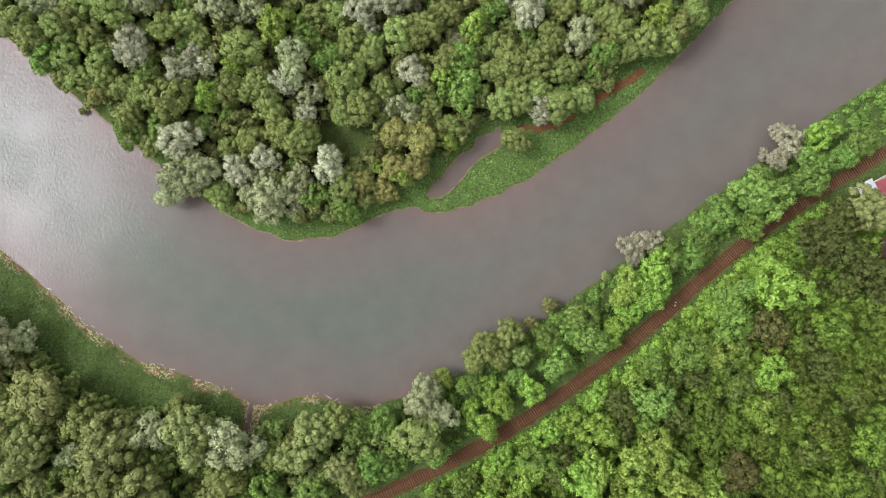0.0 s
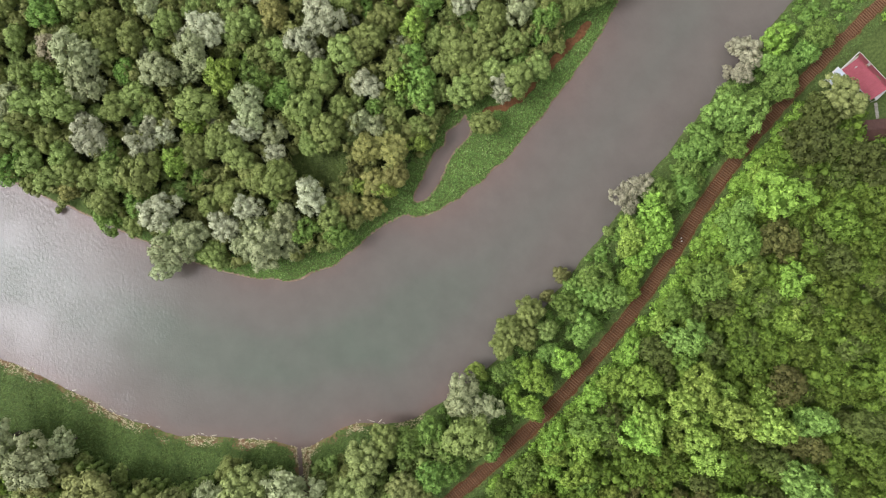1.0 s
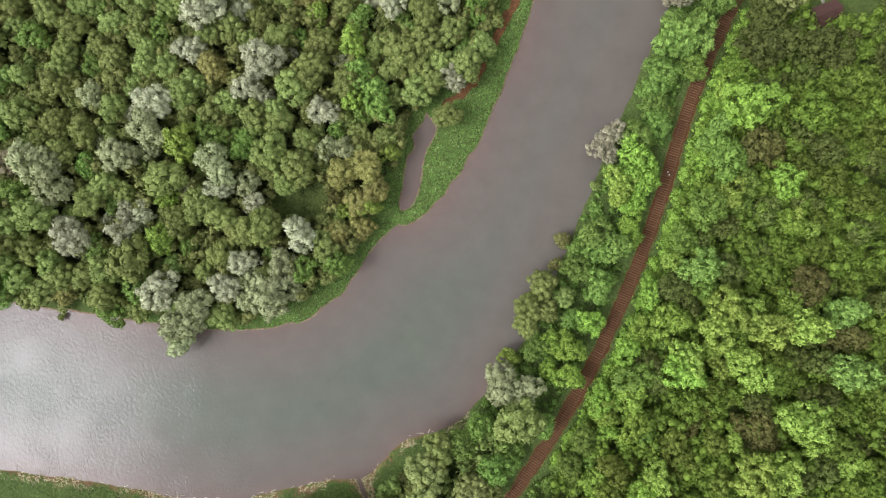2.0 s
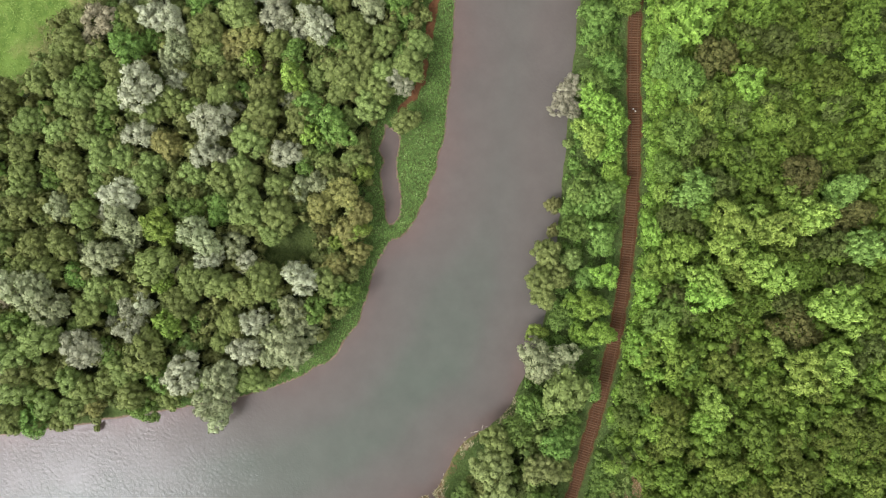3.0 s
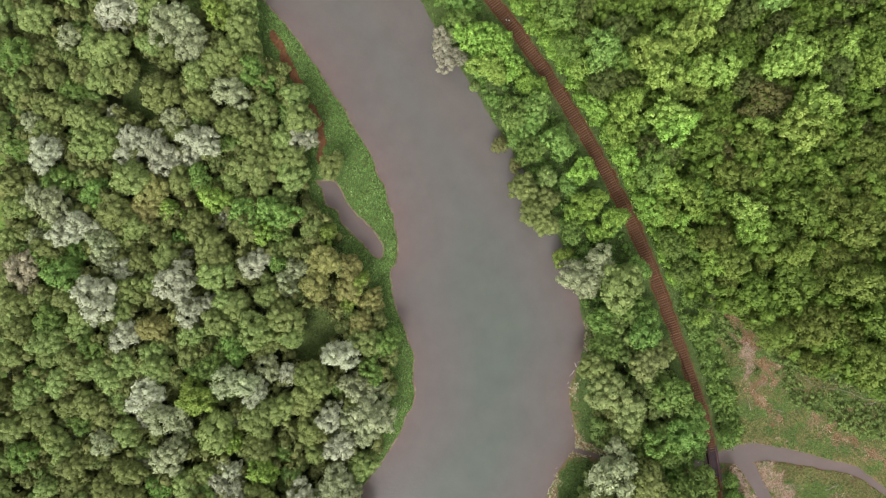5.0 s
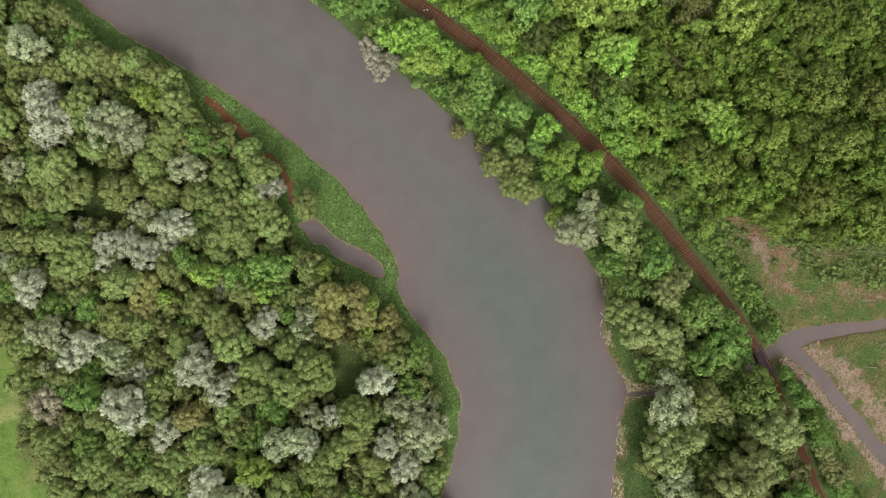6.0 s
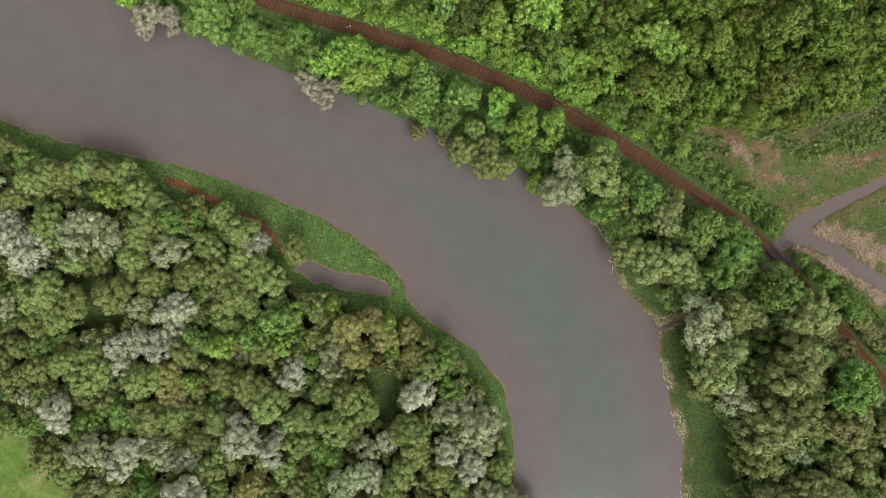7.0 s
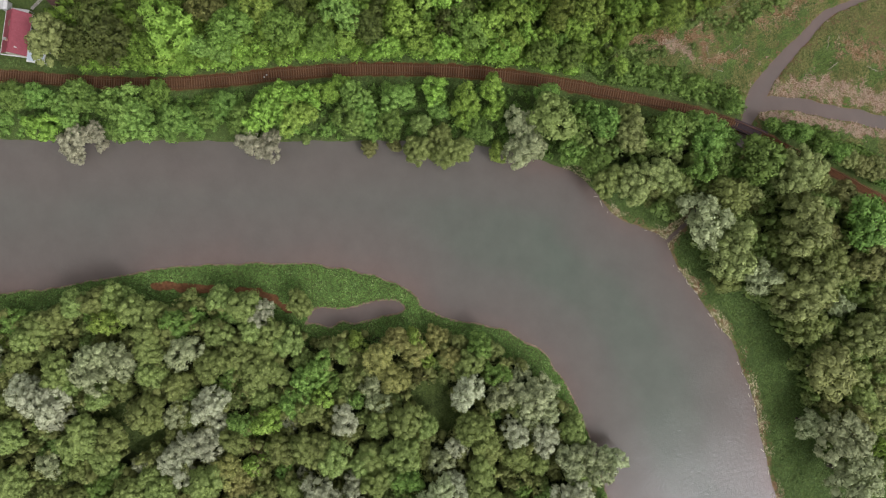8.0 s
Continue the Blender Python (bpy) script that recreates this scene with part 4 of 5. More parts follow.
def fill_in(stand, outline, shares, spacing, sizes, seed, clear=()):
    """More trees where the stand has gaps."""
    rng = np.random.default_rng(seed)
    lo, hi = outline.min(0), outline.max(0)
    tries = rng.uniform(lo, hi, (6000, 2))
    tries = tries[within(tries, outline) & (np.hypot(*tries.T) < 122) & (shore(tries) > 3.8) & (line_distance(tries, RAIL_LINE)[0] > 5.0) & ~within(tries, HOUSE_YARD)]
    names, weights = zip(*shares)
    for x, y in tries:
        r = rng.uniform(*sizes)
        if any(math.hypot(x - a, y - b) < q + r * 0.5 for a, b, q in clear):
            continue
        if all(math.hypot(x - a, y - b) > spacing * (r + q) for a, b, q, _ in stand):
            stand.append((x, y, r, names[int(rng.choice(len(names), p=weights))]))


stand = [(x, y, r * 1.17, kind) for kind, rows in PLANTED.items() for x, y, r in rows]
fill_in(stand, PENINSULA, [("olive", 0.76), ("green", 0.18), ("pale", 0.06)], 0.80, (2.6, 4.2), 41, CLEARINGS)
fill_in(stand, SOUTH_WOOD, [("olive", 0.6), ("green", 0.3), ("pale", 0.1)], 0.80, (2.6, 4.2), 42)
fill_in(stand, SLOPE, [("slope", 0.64), ("dusky", 0.28), ("bright", 0.05), ("lime", 0.03)], 0.64, (2.3, 4.2), 43)
fill_in(stand, PENINSULA, [("young", 0.7), ("sapling", 0.3)], 0.66, (1.7, 2.6), 44, CLEARINGS)
fill_in(stand, SOUTH_WOOD, [("young", 0.5), ("sapling", 0.5)], 0.66, (1.7, 2.6), 45)


def off_the_bank(trees):
    """Keeps the strip of bare soil and the grassy north-eastern bank free of crowns."""
    kept = []
    spots = np.array([(x, y) for x, y, _, _ in trees])
    soil, water = line_distance(spots, SOIL_STRIP)[0], shore(spots)
    track = line_distance(spots, RAIL_LINE)[0]
    for (x, y, r, kind), gap, dry_land, near_rail in zip(trees, soil, water, track):
        if gap < 0.62 * r and y > 20:
            x, y = x - 0.5 * (0.62 * r - gap), y + 0.85 * (0.62 * r - gap)
        if dry_land < -0.5 and r < 2.7 and kind == "olive":
            x, y, r, kind = x + 0.9, y + (1.8 if y > 0 else -1.8), r * 0.85, "bronze"
        if 46 < x < 92 and y > 40 and dry_land < r + 1.5:
            x, y = x - 0.66 * (r + 1.5 - dry_land), y + 0.75 * (r + 1.5 - dry_land)
        if kind == "silver" and y < 0:
            kind = "pale"
        if kind in ("bright", "lime") and x > 76 and y < 0.62 * x - 40:
            kind = "dusky"
        if kind in ("slope", "dusky") and x < 34 and y < -60 and math.sin(0.31 * x) + math.sin(0.27 * y) > -0.7:
            kind = "combed"
        if kind in ("olive", "green", "young", "sapling") and x < -66 and y < 0 and math.sin(1.7 * x + y) > -0.4:
            kind = "bronze"
        if kind == "slope" and x < 74 and near_rail < 17 + 4 * math.sin(0.4 * x):
            kind = "verdant"
        if kind == "slope" and x > 80 and y > -8:
            kind = "dusky"
        kept.append((x, y, r, kind))
    return kept


stand = [tree for tree in off_the_bank(stand) if not (90 < tree[0] < 100 and 5.5 < tree[1] < 11.5)]
stand = [tree for tree in stand if math.hypot(tree[0] + 18.8, tree[1] - 101.1) > 3.0 and math.hypot(tree[0] + 34.5, tree[1] - 97.8) > 3.0]
# the broad old trees of the south bank
BROAD_TREES = [
    (-56.3, -62.6, 5.7, "golden"), (-63.5, -53.1, 6.3, "golden"), (-28.6, -39.5, 4.8, "golden"), (-33.0, -44.4, 4.3, "golden"), (-45.2, -41.2, 5.8, "pale"),
    (-54.9, -38.6, 5.7, "golden"), (-62.9, -38.1, 4.5, "pale"), (-71.1, -40.4, 6.5, "golden"), (-77.5, -35.8, 4.5, "olive"), (-47.9, -59.8, 5.3, "green"),
    (-36.6, -57.4, 4.4, "green"), (-38.5, -51.2, 3.5, "fresh"), (-21.9, -47.7, 3.8, "golden"), (-27.6, -53.4, 3.8, "fresh"), (-87.9, -30.2, 6.0, "bronze"),
    (-90.1, -42.1, 5.3, "golden"), (-98.2, -19.8, 5.8, "pale"), (-105.5, -13.7, 5.5, "pale"), (-75.7, -61.9, 5.5, "green"), (-81.8, -55.9, 4.8, "bronze"),
    (-49.4, -51.1, 3.8, "golden"), (-4.9, -40.1, 5.3, "olive"),
]
stand = [tree for tree in stand if all(math.hypot(tree[0] - a, tree[1] - b) > 0.72 * r for a, b, r, _ in BROAD_TREES)]
spots = np.array([tree[:2] for tree in stand])
open_marsh = within(spots, MARSH) & (np.maximum(reed_share(spots), rust_share(spots)) > 0.4)
stand = [tree for tree, bare in zip(stand, open_marsh) if not bare]
stand = [tree for tree in stand if math.hypot(tree[0] - 5.8, tree[1] - 57.3) > 2.2]
stand = [tree for tree in stand if math.hypot(tree[0] - 103.6, tree[1] - 2.4) > 4.6]
stand += [(x, y, r * 1.06, kind) for x, y, r, kind in BROAD_TREES]
stand += [(-83.6, 33.9, 0.9, "olive"), (93.6, 10.6, 5.0, "golden"), (88.6, 8.8, 4.2, "dusky"), (91.4, 12.2, 1.7, "sapling"), (112.9, 14.1, 1.6, "sapling")]
feet = land_height(np.array([(x, y) for x, y, _, _ in stand]))
for (x, y, r, kind), z in zip(stand, feet):
    build_tree(kind, x, y, r, max(z, -0.3) - 0.05)


# ---- undergrowth ----
def undergrowth(name, outline, count, radius, clumps, size, mat, seed, label, category, clear=(), from_shore=2.5, from_rail=3.6, lift=0.0):
    """Low bushes that fill the ground between the trees, one mass."""
    rng = np.random.default_rng(seed)
    lo, hi = outline.min(0), outline.max(0)
    xy = rng.uniform(lo, hi, (count * 30, 2))
    xy = xy[within(xy, outline)][:count * 3]
    keep = (np.hypot(*xy.T) < 126) & (shore(xy) > from_shore) & (line_distance(xy, RAIL_LINE)[0] > from_rail) & ~within(xy, HOUSE_YARD)
    keep &= ~within(xy, MARSH) | ((reed_share(xy) < 0.4) & (rust_share(xy) < 0.45))
    for a, b, q in clear:
        keep &= np.hypot(xy[:, 0] - a, xy[:, 1] - b) > q
    xy = xy[keep][:count]
    z = land_height(xy)
    r = rng.uniform(*radius, len(xy))
    tall = lift * rng.random(len(xy)) * np.clip((line_distance(xy, RAIL_LINE)[0] - 4) / 5, 0, 1)
    v, f, soft = foliage_mass(rng, np.column_stack([xy, z + r * 0.45 + tall]), r, clumps, size, 0.6, 0.8, 1.3, None, 0.25)
    stems = [BALL[0] * (0.6 * q, 0.6 * q, 0.9 * q) + (px, py, low + up) for (px, py), low, q, h in zip(xy, z, r, tall) for up in np.arange(0.3 * q, h, 1.4 * q)]
    if stems:
        n, k = len(BALL[0]), len(stems)
        f = np.vstack([f, (BALL[1][None] + (len(v) + n * np.arange(k))[:, None, None]).reshape(-1, 3)])
        v = np.vstack([v] + stems)
        soft = np.vstack([soft] + [BALL[0]] * k)
    return tagged(new(name, leafy_mesh(name, v, f, soft, mat)), label, category, kind="stuff")


undergrowth("thicket", SLOPE, 4300, (0.8, 1.8), 40, 0.30, LEAVES["slope"], 51, "dense green thicket under the trees of the slope", "bushes", lift=5.4)
undergrowth("brushwood", PENINSULA, 3000, (0.8, 1.7), 32, 0.31, LEAVES["young"], 52, "olive-green brushwood under the river trees", "bushes", CLEARINGS, lift=5.4)
undergrowth("brushwood", SOUTH_WOOD, 1300, (0.8, 1.7), 34, 0.30, LEAVES["sapling"], 53, "green brushwood under the trees on the south bank", "bushes", lift=5.6)
def beside(line, low, high, near, far):
    """The band between two distances to one side of a line, for the stretch where x lies between low and high."""
    part_line = line[(line[:, 0] > low) & (line[:, 0] < high)]
    way = np.gradient(part_line, axis=0)
    side = np.column_stack([-way[:, 1], way[:, 0]]) / np.hypot(*way.T)[:, None]
    return np.vstack([part_line + side * near, (part_line + side * far)[::-1]])


MARSH_EDGE = np.array([(-6, -60), (-14, -64), (-20, -72), (-30, -85), (-36, -100), (-36, -118), (-22, -118), (-18, -90), (-10, -76)], float)
undergrowth("marsh_bushes", MARSH_EDGE, 620, (0.3, 0.85), 40, 0.20, LEAVES["sapling"], 57, "low green bushes at the edge of the marsh", "bushes", [(-23 - 0.225 * k, -85 - k, 1.3) for k in range(19)], 1.2)
RAILSIDE, SLOPE_FOOT = beside(RAIL_LINE, -118, -4, 3.0, 8.0), beside(RAIL_LINE, -6, 122, 2.7, 8.5)
undergrowth("slope_bushes", SLOPE_FOOT, 760, (0.6, 1.5), 60, 0.28, LEAVES["bright"], 56, "fresh green bushes at the foot of the wooded slope", "bushes", (), 1.6, 2.8, 1.5)
undergrowth("railside_bushes", RAILSIDE, 360, (0.6, 1.4), 54, 0.27, LEAVES["green"], 55, "green bushes between the railway and the marsh", "bushes", (), 1.6, 3.0)
STRIP = np.vstack([OUTER_LINE[(OUTER_LINE[:, 0] > -12) & (OUTER_LINE[:, 0] < 125)], RAIL_LINE[(RAIL_LINE[:, 0] > -12) & (RAIL_LINE[:, 0] < 125)][::-1]])
undergrowth("hedge_bushes", STRIP, 520, (0.6, 1.3), 44, 0.27, LEAVES["green"], 54, "green bushes between the river and the railway", "bushes", (), 0.8)


# ---- herbs, reeds and driftwood ----
def blades(name, xy, height, width, mat, seed, label, category, lying=False):
    """Tufts of stems, three blades each, one mass."""
    rng = np.random.default_rng(seed)
    n = len(xy)
    foot = np.column_stack([xy, land_height(xy) - 0.03])
    verts = []
    for k in range(3):
        a = rng.uniform(0, math.tau, n)
        way = np.column_stack([np.cos(a), np.sin(a), np.zeros(n)])
        side = np.column_stack([-np.sin(a), np.cos(a), np.zeros(n)])
        h = (height * rng.uniform(0.5, 1.3, n))[:, None]
        w = (width * rng.uniform(0.6, 1.4, n))[:, None]
        up = np.array((0, 0, 1.0))
        tip = foot + way * h * (1.0 if lying else 0.85) + up * h * (0.12 if lying else rng.uniform(0.15, 0.5, n)[:, None])
        start = foot + way * w * 0.3
        verts.append(np.stack([start - side * w, start + side * w, tip], 1))
    v = np.concatenate(verts).reshape(-1, 3)
    return tagged(new(name, mesh_from(name, v, np.arange(len(v)).reshape(-1, 3), mat)), label, category, kind="stuff")


def scattered(outline, count, seed, low=0.4, high=99, from_rail=2.8):
    rng = np.random.default_rng(seed)
    xy = rng.uniform(outline.min(0), outline.max(0), (count * 24, 2))
    xy = xy[within(xy, outline)][:count * 3]
    d = shore(xy)
    keep = (soil_share(xy) < 0.45) & (d > low) & (d < high) & (np.hypot(*xy.T) < 124) & (line_distance(xy, RAIL_LINE)[0] > from_rail)
    return xy[keep][:count]


HERBS = foliage("bank_herbs", (0.042, 0.077, 0.019), (0.168, 0.245, 0.062))
FRESH_HERBS = foliage("fresh_bank_herbs", (0.05, 0.095, 0.02), (0.195, 0.29, 0.066))
BLOOM = foliage("pale_flowering_herbs", (0.14, 0.24, 0.06), (0.38, 0.48, 0.18))
REEDS = foliage("dry_reeds", (0.20, 0.135, 0.09), (0.54, 0.39, 0.28))
SEDGE = foliage("sedge", (0.08, 0.098, 0.024), (0.30, 0.30, 0.10))
MEADOW_GRASS = foliage("meadow_grass", (0.12, 0.21, 0.036), (0.30, 0.43, 0.10))
INNER_BANK = np.vstack([INNER_LINE[(INNER_LINE[:, 0] > -70) & (INNER_LINE[:, 0] < 95)], WOOD_EDGE[WOOD_EDGE[:, 0] > -68][::-1] + (-1.5, 3)])
OUTER_BANK = np.vstack([OUTER_LINE[(OUTER_LINE[:, 0] > -125) & (OUTER_LINE[:, 0] < -8)], [(-112, -22), (-95, -28), (-80, -36), (-58, -42), (-30, -44), (-9, -42)]])
blades("bank_herbs", scattered(INNER_BANK, 17000, 61, 0.3), 0.5, 0.13, FRESH_HERBS, 62, "lush green herbs on the low inner bank", "herbs")
bloom = scattered(INNER_BANK, 1700, 96, 0.8)
blades("flowering_herbs", bloom[waviness(bloom, 7.0, 97) > 0.0], 0.45, 0.13, BLOOM, 98, "pale flowering herbs dotted over the low inner bank", "herbs")
glade = np.vstack([scattered(np.array([(a - q, b - q), (a + q, b - q), (a + q, b + q), (a - q, b + q)]), 700, 78 + k) for k, (a, b, q) in enumerate(CLEARINGS)])
blades("glade_herbs", glade, 0.5, 0.2, HERBS, 79, "soft green herbs in the glades of the wood", "herbs")
outer_herbs = scattered(OUTER_BANK, 17000, 63, 0.5)
outer_herbs = outer_herbs[shore(outer_herbs) > 1.1 + 1.1 * waviness(outer_herbs, 7.0, 74)]
blades("bank_herbs", outer_herbs, 0.65, 0.13, HERBS, 64, "tall green herbs on the outer river bank", "herbs")
blades("bank_herbs", scattered(STRIP, 11000, 65, 0.3), 0.5, 0.14, HERBS, 66, "green herbs between the river and the railway", "herbs")
for sign in (1, -1):
    verge = beside(RAIL_LINE, -118, 122, sign * 1.75, sign * 3.6)
    blades("verge_grass", scattered(verge, 4500, 86 + sign, 0.3, 99, 1.75), 0.5, 0.12, HERBS, 88 + sign, "green grass growing into the edge of the track bed", "grass")
marsh_spots = scattered(MARSH, 34000, 67, 0.3)
tone = reed_share(marsh_spots) - 0.5 + 0.35 * waviness(marsh_spots, 1.5, 69)
blades("dry_reeds", marsh_spots[tone > 0], 0.75, 0.10, REEDS, 70, "flattened straw-coloured reeds in the marsh", "reeds", True)
RUSTY = foliage("dead_ferns", (0.13, 0.07, 0.038), (0.35, 0.215, 0.13))
rust_tone = rust_share(marsh_spots) - 0.5 + 0.3 * waviness(marsh_spots, 2.0, 84)
blades("dead_ferns", marsh_spots[(tone <= 0) & (rust_tone > 0)], 0.55, 0.12, RUSTY, 85, "rust-brown dead ferns among the reeds", "ferns", True)
lush = (tone <= 0) & (rust_tone <= 0)
sunny = waviness(marsh_spots, 8.0, 92) + 0.5 * waviness(marsh_spots, 2.5, 93) + np.where(marsh_spots[:, 1] < -95, 0.5, 0)
blades("marsh_herbs", marsh_spots[lush & (sunny > -0.05)], 0.5, 0.15, SEDGE, 71, "yellowish green marsh herbs between the reeds", "herbs")
blades("marsh_grass", marsh_spots[lush & (sunny <= -0.05)], 0.6, 0.13, FRESH_HERBS, 94, "lush green grass in the wet marsh", "grass")
STRAW = foliage("pale_straw", (0.22, 0.17, 0.10), (0.56, 0.46, 0.31))
stray = scattered(MARSH, 1100, 76, 0.3)
stray = stray[reed_share(stray) + rust_share(stray) + 0.6 * waviness(stray, 6.0, 95) > 0.75]
blades("fallen_reeds", stray, 1.5, 0.06, STRAW, 77, "long pale reed stems fallen across the marsh", "reeds", True)
edge_spots = scattered(OUTER_BANK, 4200, 72, 0.1, 2.2)
edge_spots = edge_spots[waviness(edge_spots, 7.0, 74) > -0.2]
blades("dead_bank_grass", edge_spots, 0.6, 0.10, STRAW, 73, "withered straw along the waterline", "dry grass", True)
MEADOW_AREA = np.array([(-90, 106), (-44, 99), (-30, 99), (-16, 102), (-9, 99), (8, 99), (27, 105), (60, 110), (60, 124), (-90, 124)], float)
fringe = np.array([(-92, 104), (-80, 112), (-44, 98), (-30, 98), (-24, 101), (-16, 101), (-9, 98), (8, 98), (27, 104), (40, 106), (60, 108)], float)
tall_spots = scattered(MEADOW_AREA, 9000, 87)
tall_spots = tall_spots[line_distance(tall_spots, fringe)[0] + 1.2 * waviness(tall_spots, 6.0, 88) < 3.2]
blades("tall_grass", tall_spots, 1.0, 0.13, SEDGE, 89, "tall yellowish grass along the edge of the wood", "grass")
blades("meadow_grass", scattered(MEADOW_AREA, 6000, 74), 0.35, 0.22, MEADOW_GRASS, 75, "light green meadow grass beyond the woods", "grass")

PALE_WOOD = plain("bleached_wood", (0.22, 0.18, 0.135), (0.50, 0.43, 0.34), 6.0, 0.85, 0.2, 0.0, 0.01)


def build_branch(x, y, length, turn, thick, seed):
    """A fallen bleached branch with a few side twigs."""
    rng = random.Random(seed)
    z = float(land_height(np.array([(x, y)]))[0])
    ob = thing("dead_branch", (x, y, z + 0.15), turn, "bleached dead branch lying on the marshy ground", "branch", "fallen branches")
    curve = [(u * length, rng.uniform(-0.04, 0.04) * length, 0.12 + 0.1 * rng.random()) for u in np.linspace(-0.5, 0.5, 7)]

    def limb(name, points, r0, r1):
        verts, faces = [], []
        for i, p in enumerate(points):
            r = r0 + (r1 - r0) * i / (len(points) - 1)
            for k in range(5):
                a = k * math.tau / 5
                verts.append((p[0], p[1] + r * math.cos(a), p[2] + r * math.sin(a)))
            if i:
                b = (i - 1) * 5
                faces += [(b + k, b + (k + 1) % 5, b + 5 + (k + 1) % 5, b + 5 + k) for k in range(5)]
        child = new(name, mesh_from(name, verts, faces, PALE_WOOD, True))
        child.parent = ob

    limb("stem", curve, thick, thick * 0.35)
    for k in range(5):
        p = curve[1 + k]
        s = rng.choice((-1, 1))
        reach = length * rng.uniform(0.12, 0.25)
        limb("twig", [p, (p[0] + reach * 0.6, p[1] + s * reach * 0.5, p[2] + 0.15), (p[0] + reach, p[1] + s * reach * 1.0, p[2] + 0.2)], thick * 0.5, thick * 0.15)


for k, (x, y, length, turn, thick) in enumerate([(-25, -94.2, 18.5, 77.5, 0.075), (-27, -104, 9, 110, 0.12), (-17, -72.5, 3.5, 55, 0.09), (-26, -76, 3, 140, 0.07), (-30, -74, 3, 20, 0.07),
                                                 (-52, -91, 3, 70, 0.10), (-48, -95, 3.5, 120, 0.08), (-31, -81, 2.6, 80, 0.07), (-60, -96, 3, 15, 0.08), (-19, -80, 2.5, 170, 0.06),
                                                 (-108.2, 4.6, 4.5, 25, 0.11), (-50, 13.0, 3.5, 100, 0.06), (-102, 49.5, 6, 160, 0.10)]):
    build_branch(x, y, length, turn, thick, 80 + k)


RED_TWIGS = plain("reddish_twigs", (0.12, 0.06, 0.045), (0.30, 0.17, 0.13), 6.0, 0.85, 0.2)


def build_bare_bush(x, y, z, radius, seed):
    """A leafless bush: a short stem and a fan of thin forked twigs."""
    rng = random.Random(seed)
    bush = thing("bare_bush", (x, y, z), 0, "leafless reddish-brown bush among green tree crowns", "bush")
    stem = new("stem", mesh_from("stem", *tube([(0, 0, -0.1), (0.05, 0, 1.0), (0.0, 0.05, 4.4)], [0.16, 0.12, 0.07]), RED_TWIGS, True))
    stem.parent = bush
    for k in range(26):
        a, lift = rng.uniform(0, math.tau), rng.uniform(0.15, 0.9)
        reach = radius * rng.uniform(0.6, 1.1)
        low = rng.uniform(2.6, 4.2)
        points = [(0, 0, low), (0.5 * reach * math.cos(a), 0.5 * reach * math.sin(a), low + 0.6 * reach * lift), (reach * math.cos(a + 0.25), reach * math.sin(a + 0.25), low + 1.1 * reach * lift)]
        verts, faces = tube(points, [0.06, 0.045, 0.02], 4)
        for turn in (-0.5, 0.6):
            mid = points[1]
            v, f = tube([mid, (mid[0] + 0.5 * reach * math.cos(a + turn), mid[1] + 0.5 * reach * math.sin(a + turn), mid[2] + 0.35 * reach)], [0.035, 0.015], 4)
            faces += [tuple(i + len(verts) for i in q) for q in f]
            verts += v
        twig = new("twig", mesh_from("twig", verts, faces, RED_TWIGS, True))
        twig.parent = bush


build_bare_bush(5.8, 57.3, float(land_height(np.array([(5.8, 57.3)]))[0]), 2.2, 71)

DRIFT_WOOD = plain("sun_bleached_driftwood", (0.34, 0.29, 0.22), (0.68, 0.61, 0.50), 6.0, 0.85, 0.2, 0.0, 0.01)


def build_driftwood():
    """Bleached sticks washed up along the outer bank."""
    rng = random.Random(90)
    meshes = []
    for s in range(4):
        bm = boxed((0.75, 0.13, 0.10), (0, 0, 0.03), bevel=0.03)
        for v in bm.verts:
            v.co.y += 0.12 * math.sin(v.co.x * 3 + s) + 0.02 * math.sin(9 * v.co.x + s)
        me = bpy.data.meshes.new("driftwood")
        bm.to_mesh(me)
        bm.free()
        me.materials.append(DRIFT_WOOD)
        meshes.append(me)
    line = OUTER_LINE[(OUTER_LINE[:, 0] > -108) & (OUTER_LINE[:, 0] < -18)]
    xy, way = even_steps(line, 0.9)
    for (x, y), (dx, dy) in zip(xy, way):
        if rng.random() < 0.30 + 0.4 * math.sin(0.55 * x) * math.sin(0.23 * y + 1):
            gap = math.hypot(dx, dy)
            off = rng.uniform(-0.1, 0.9)
            px, py = x - dy / gap * -off, y - dx / gap * off
            z = max(0.02, float(land_height(np.array([(px, py)]))[0]))
            ob = new("driftwood", rng.choice(meshes))
            ob.matrix_world = pose(px, py, z, 0, 0, math.degrees(math.atan2(dy, dx)) + rng.uniform(-35, 35)) @ Matrix.Scale(rng.uniform(0.5, 1.7), 4)
            tagged(ob, "bleached driftwood stick washed up on the river bank", "driftwood", "driftwood along the bank")


build_driftwood()

# ---- the house by the railway ----
RED_ROOF = plain("red_sheet_roof", (0.22, 0.040, 0.055), (0.33, 0.072, 0.095), 1.2, 0.5, 0.4)
BROWN_ROOF = plain("brown_sheet_roof", (0.06, 0.028, 0.024), (0.11, 0.056, 0.045), 1.2, 0.6, 0.3)
WHITE_PAINT = plain("white_paint", (0.48, 0.47, 0.45), (0.70, 0.69, 0.67), 1.5, 0.6, 0.3)
GREY_SHEET = plain("pale_blue_sheet", (0.36, 0.42, 0.50), (0.55, 0.60, 0.68), 1.5, 0.4, 0.5)
PLASTER = plain("cream_plaster", (0.55, 0.50, 0.42), (0.72, 0.67, 0.58), 1.2, 0.85, 0.2)
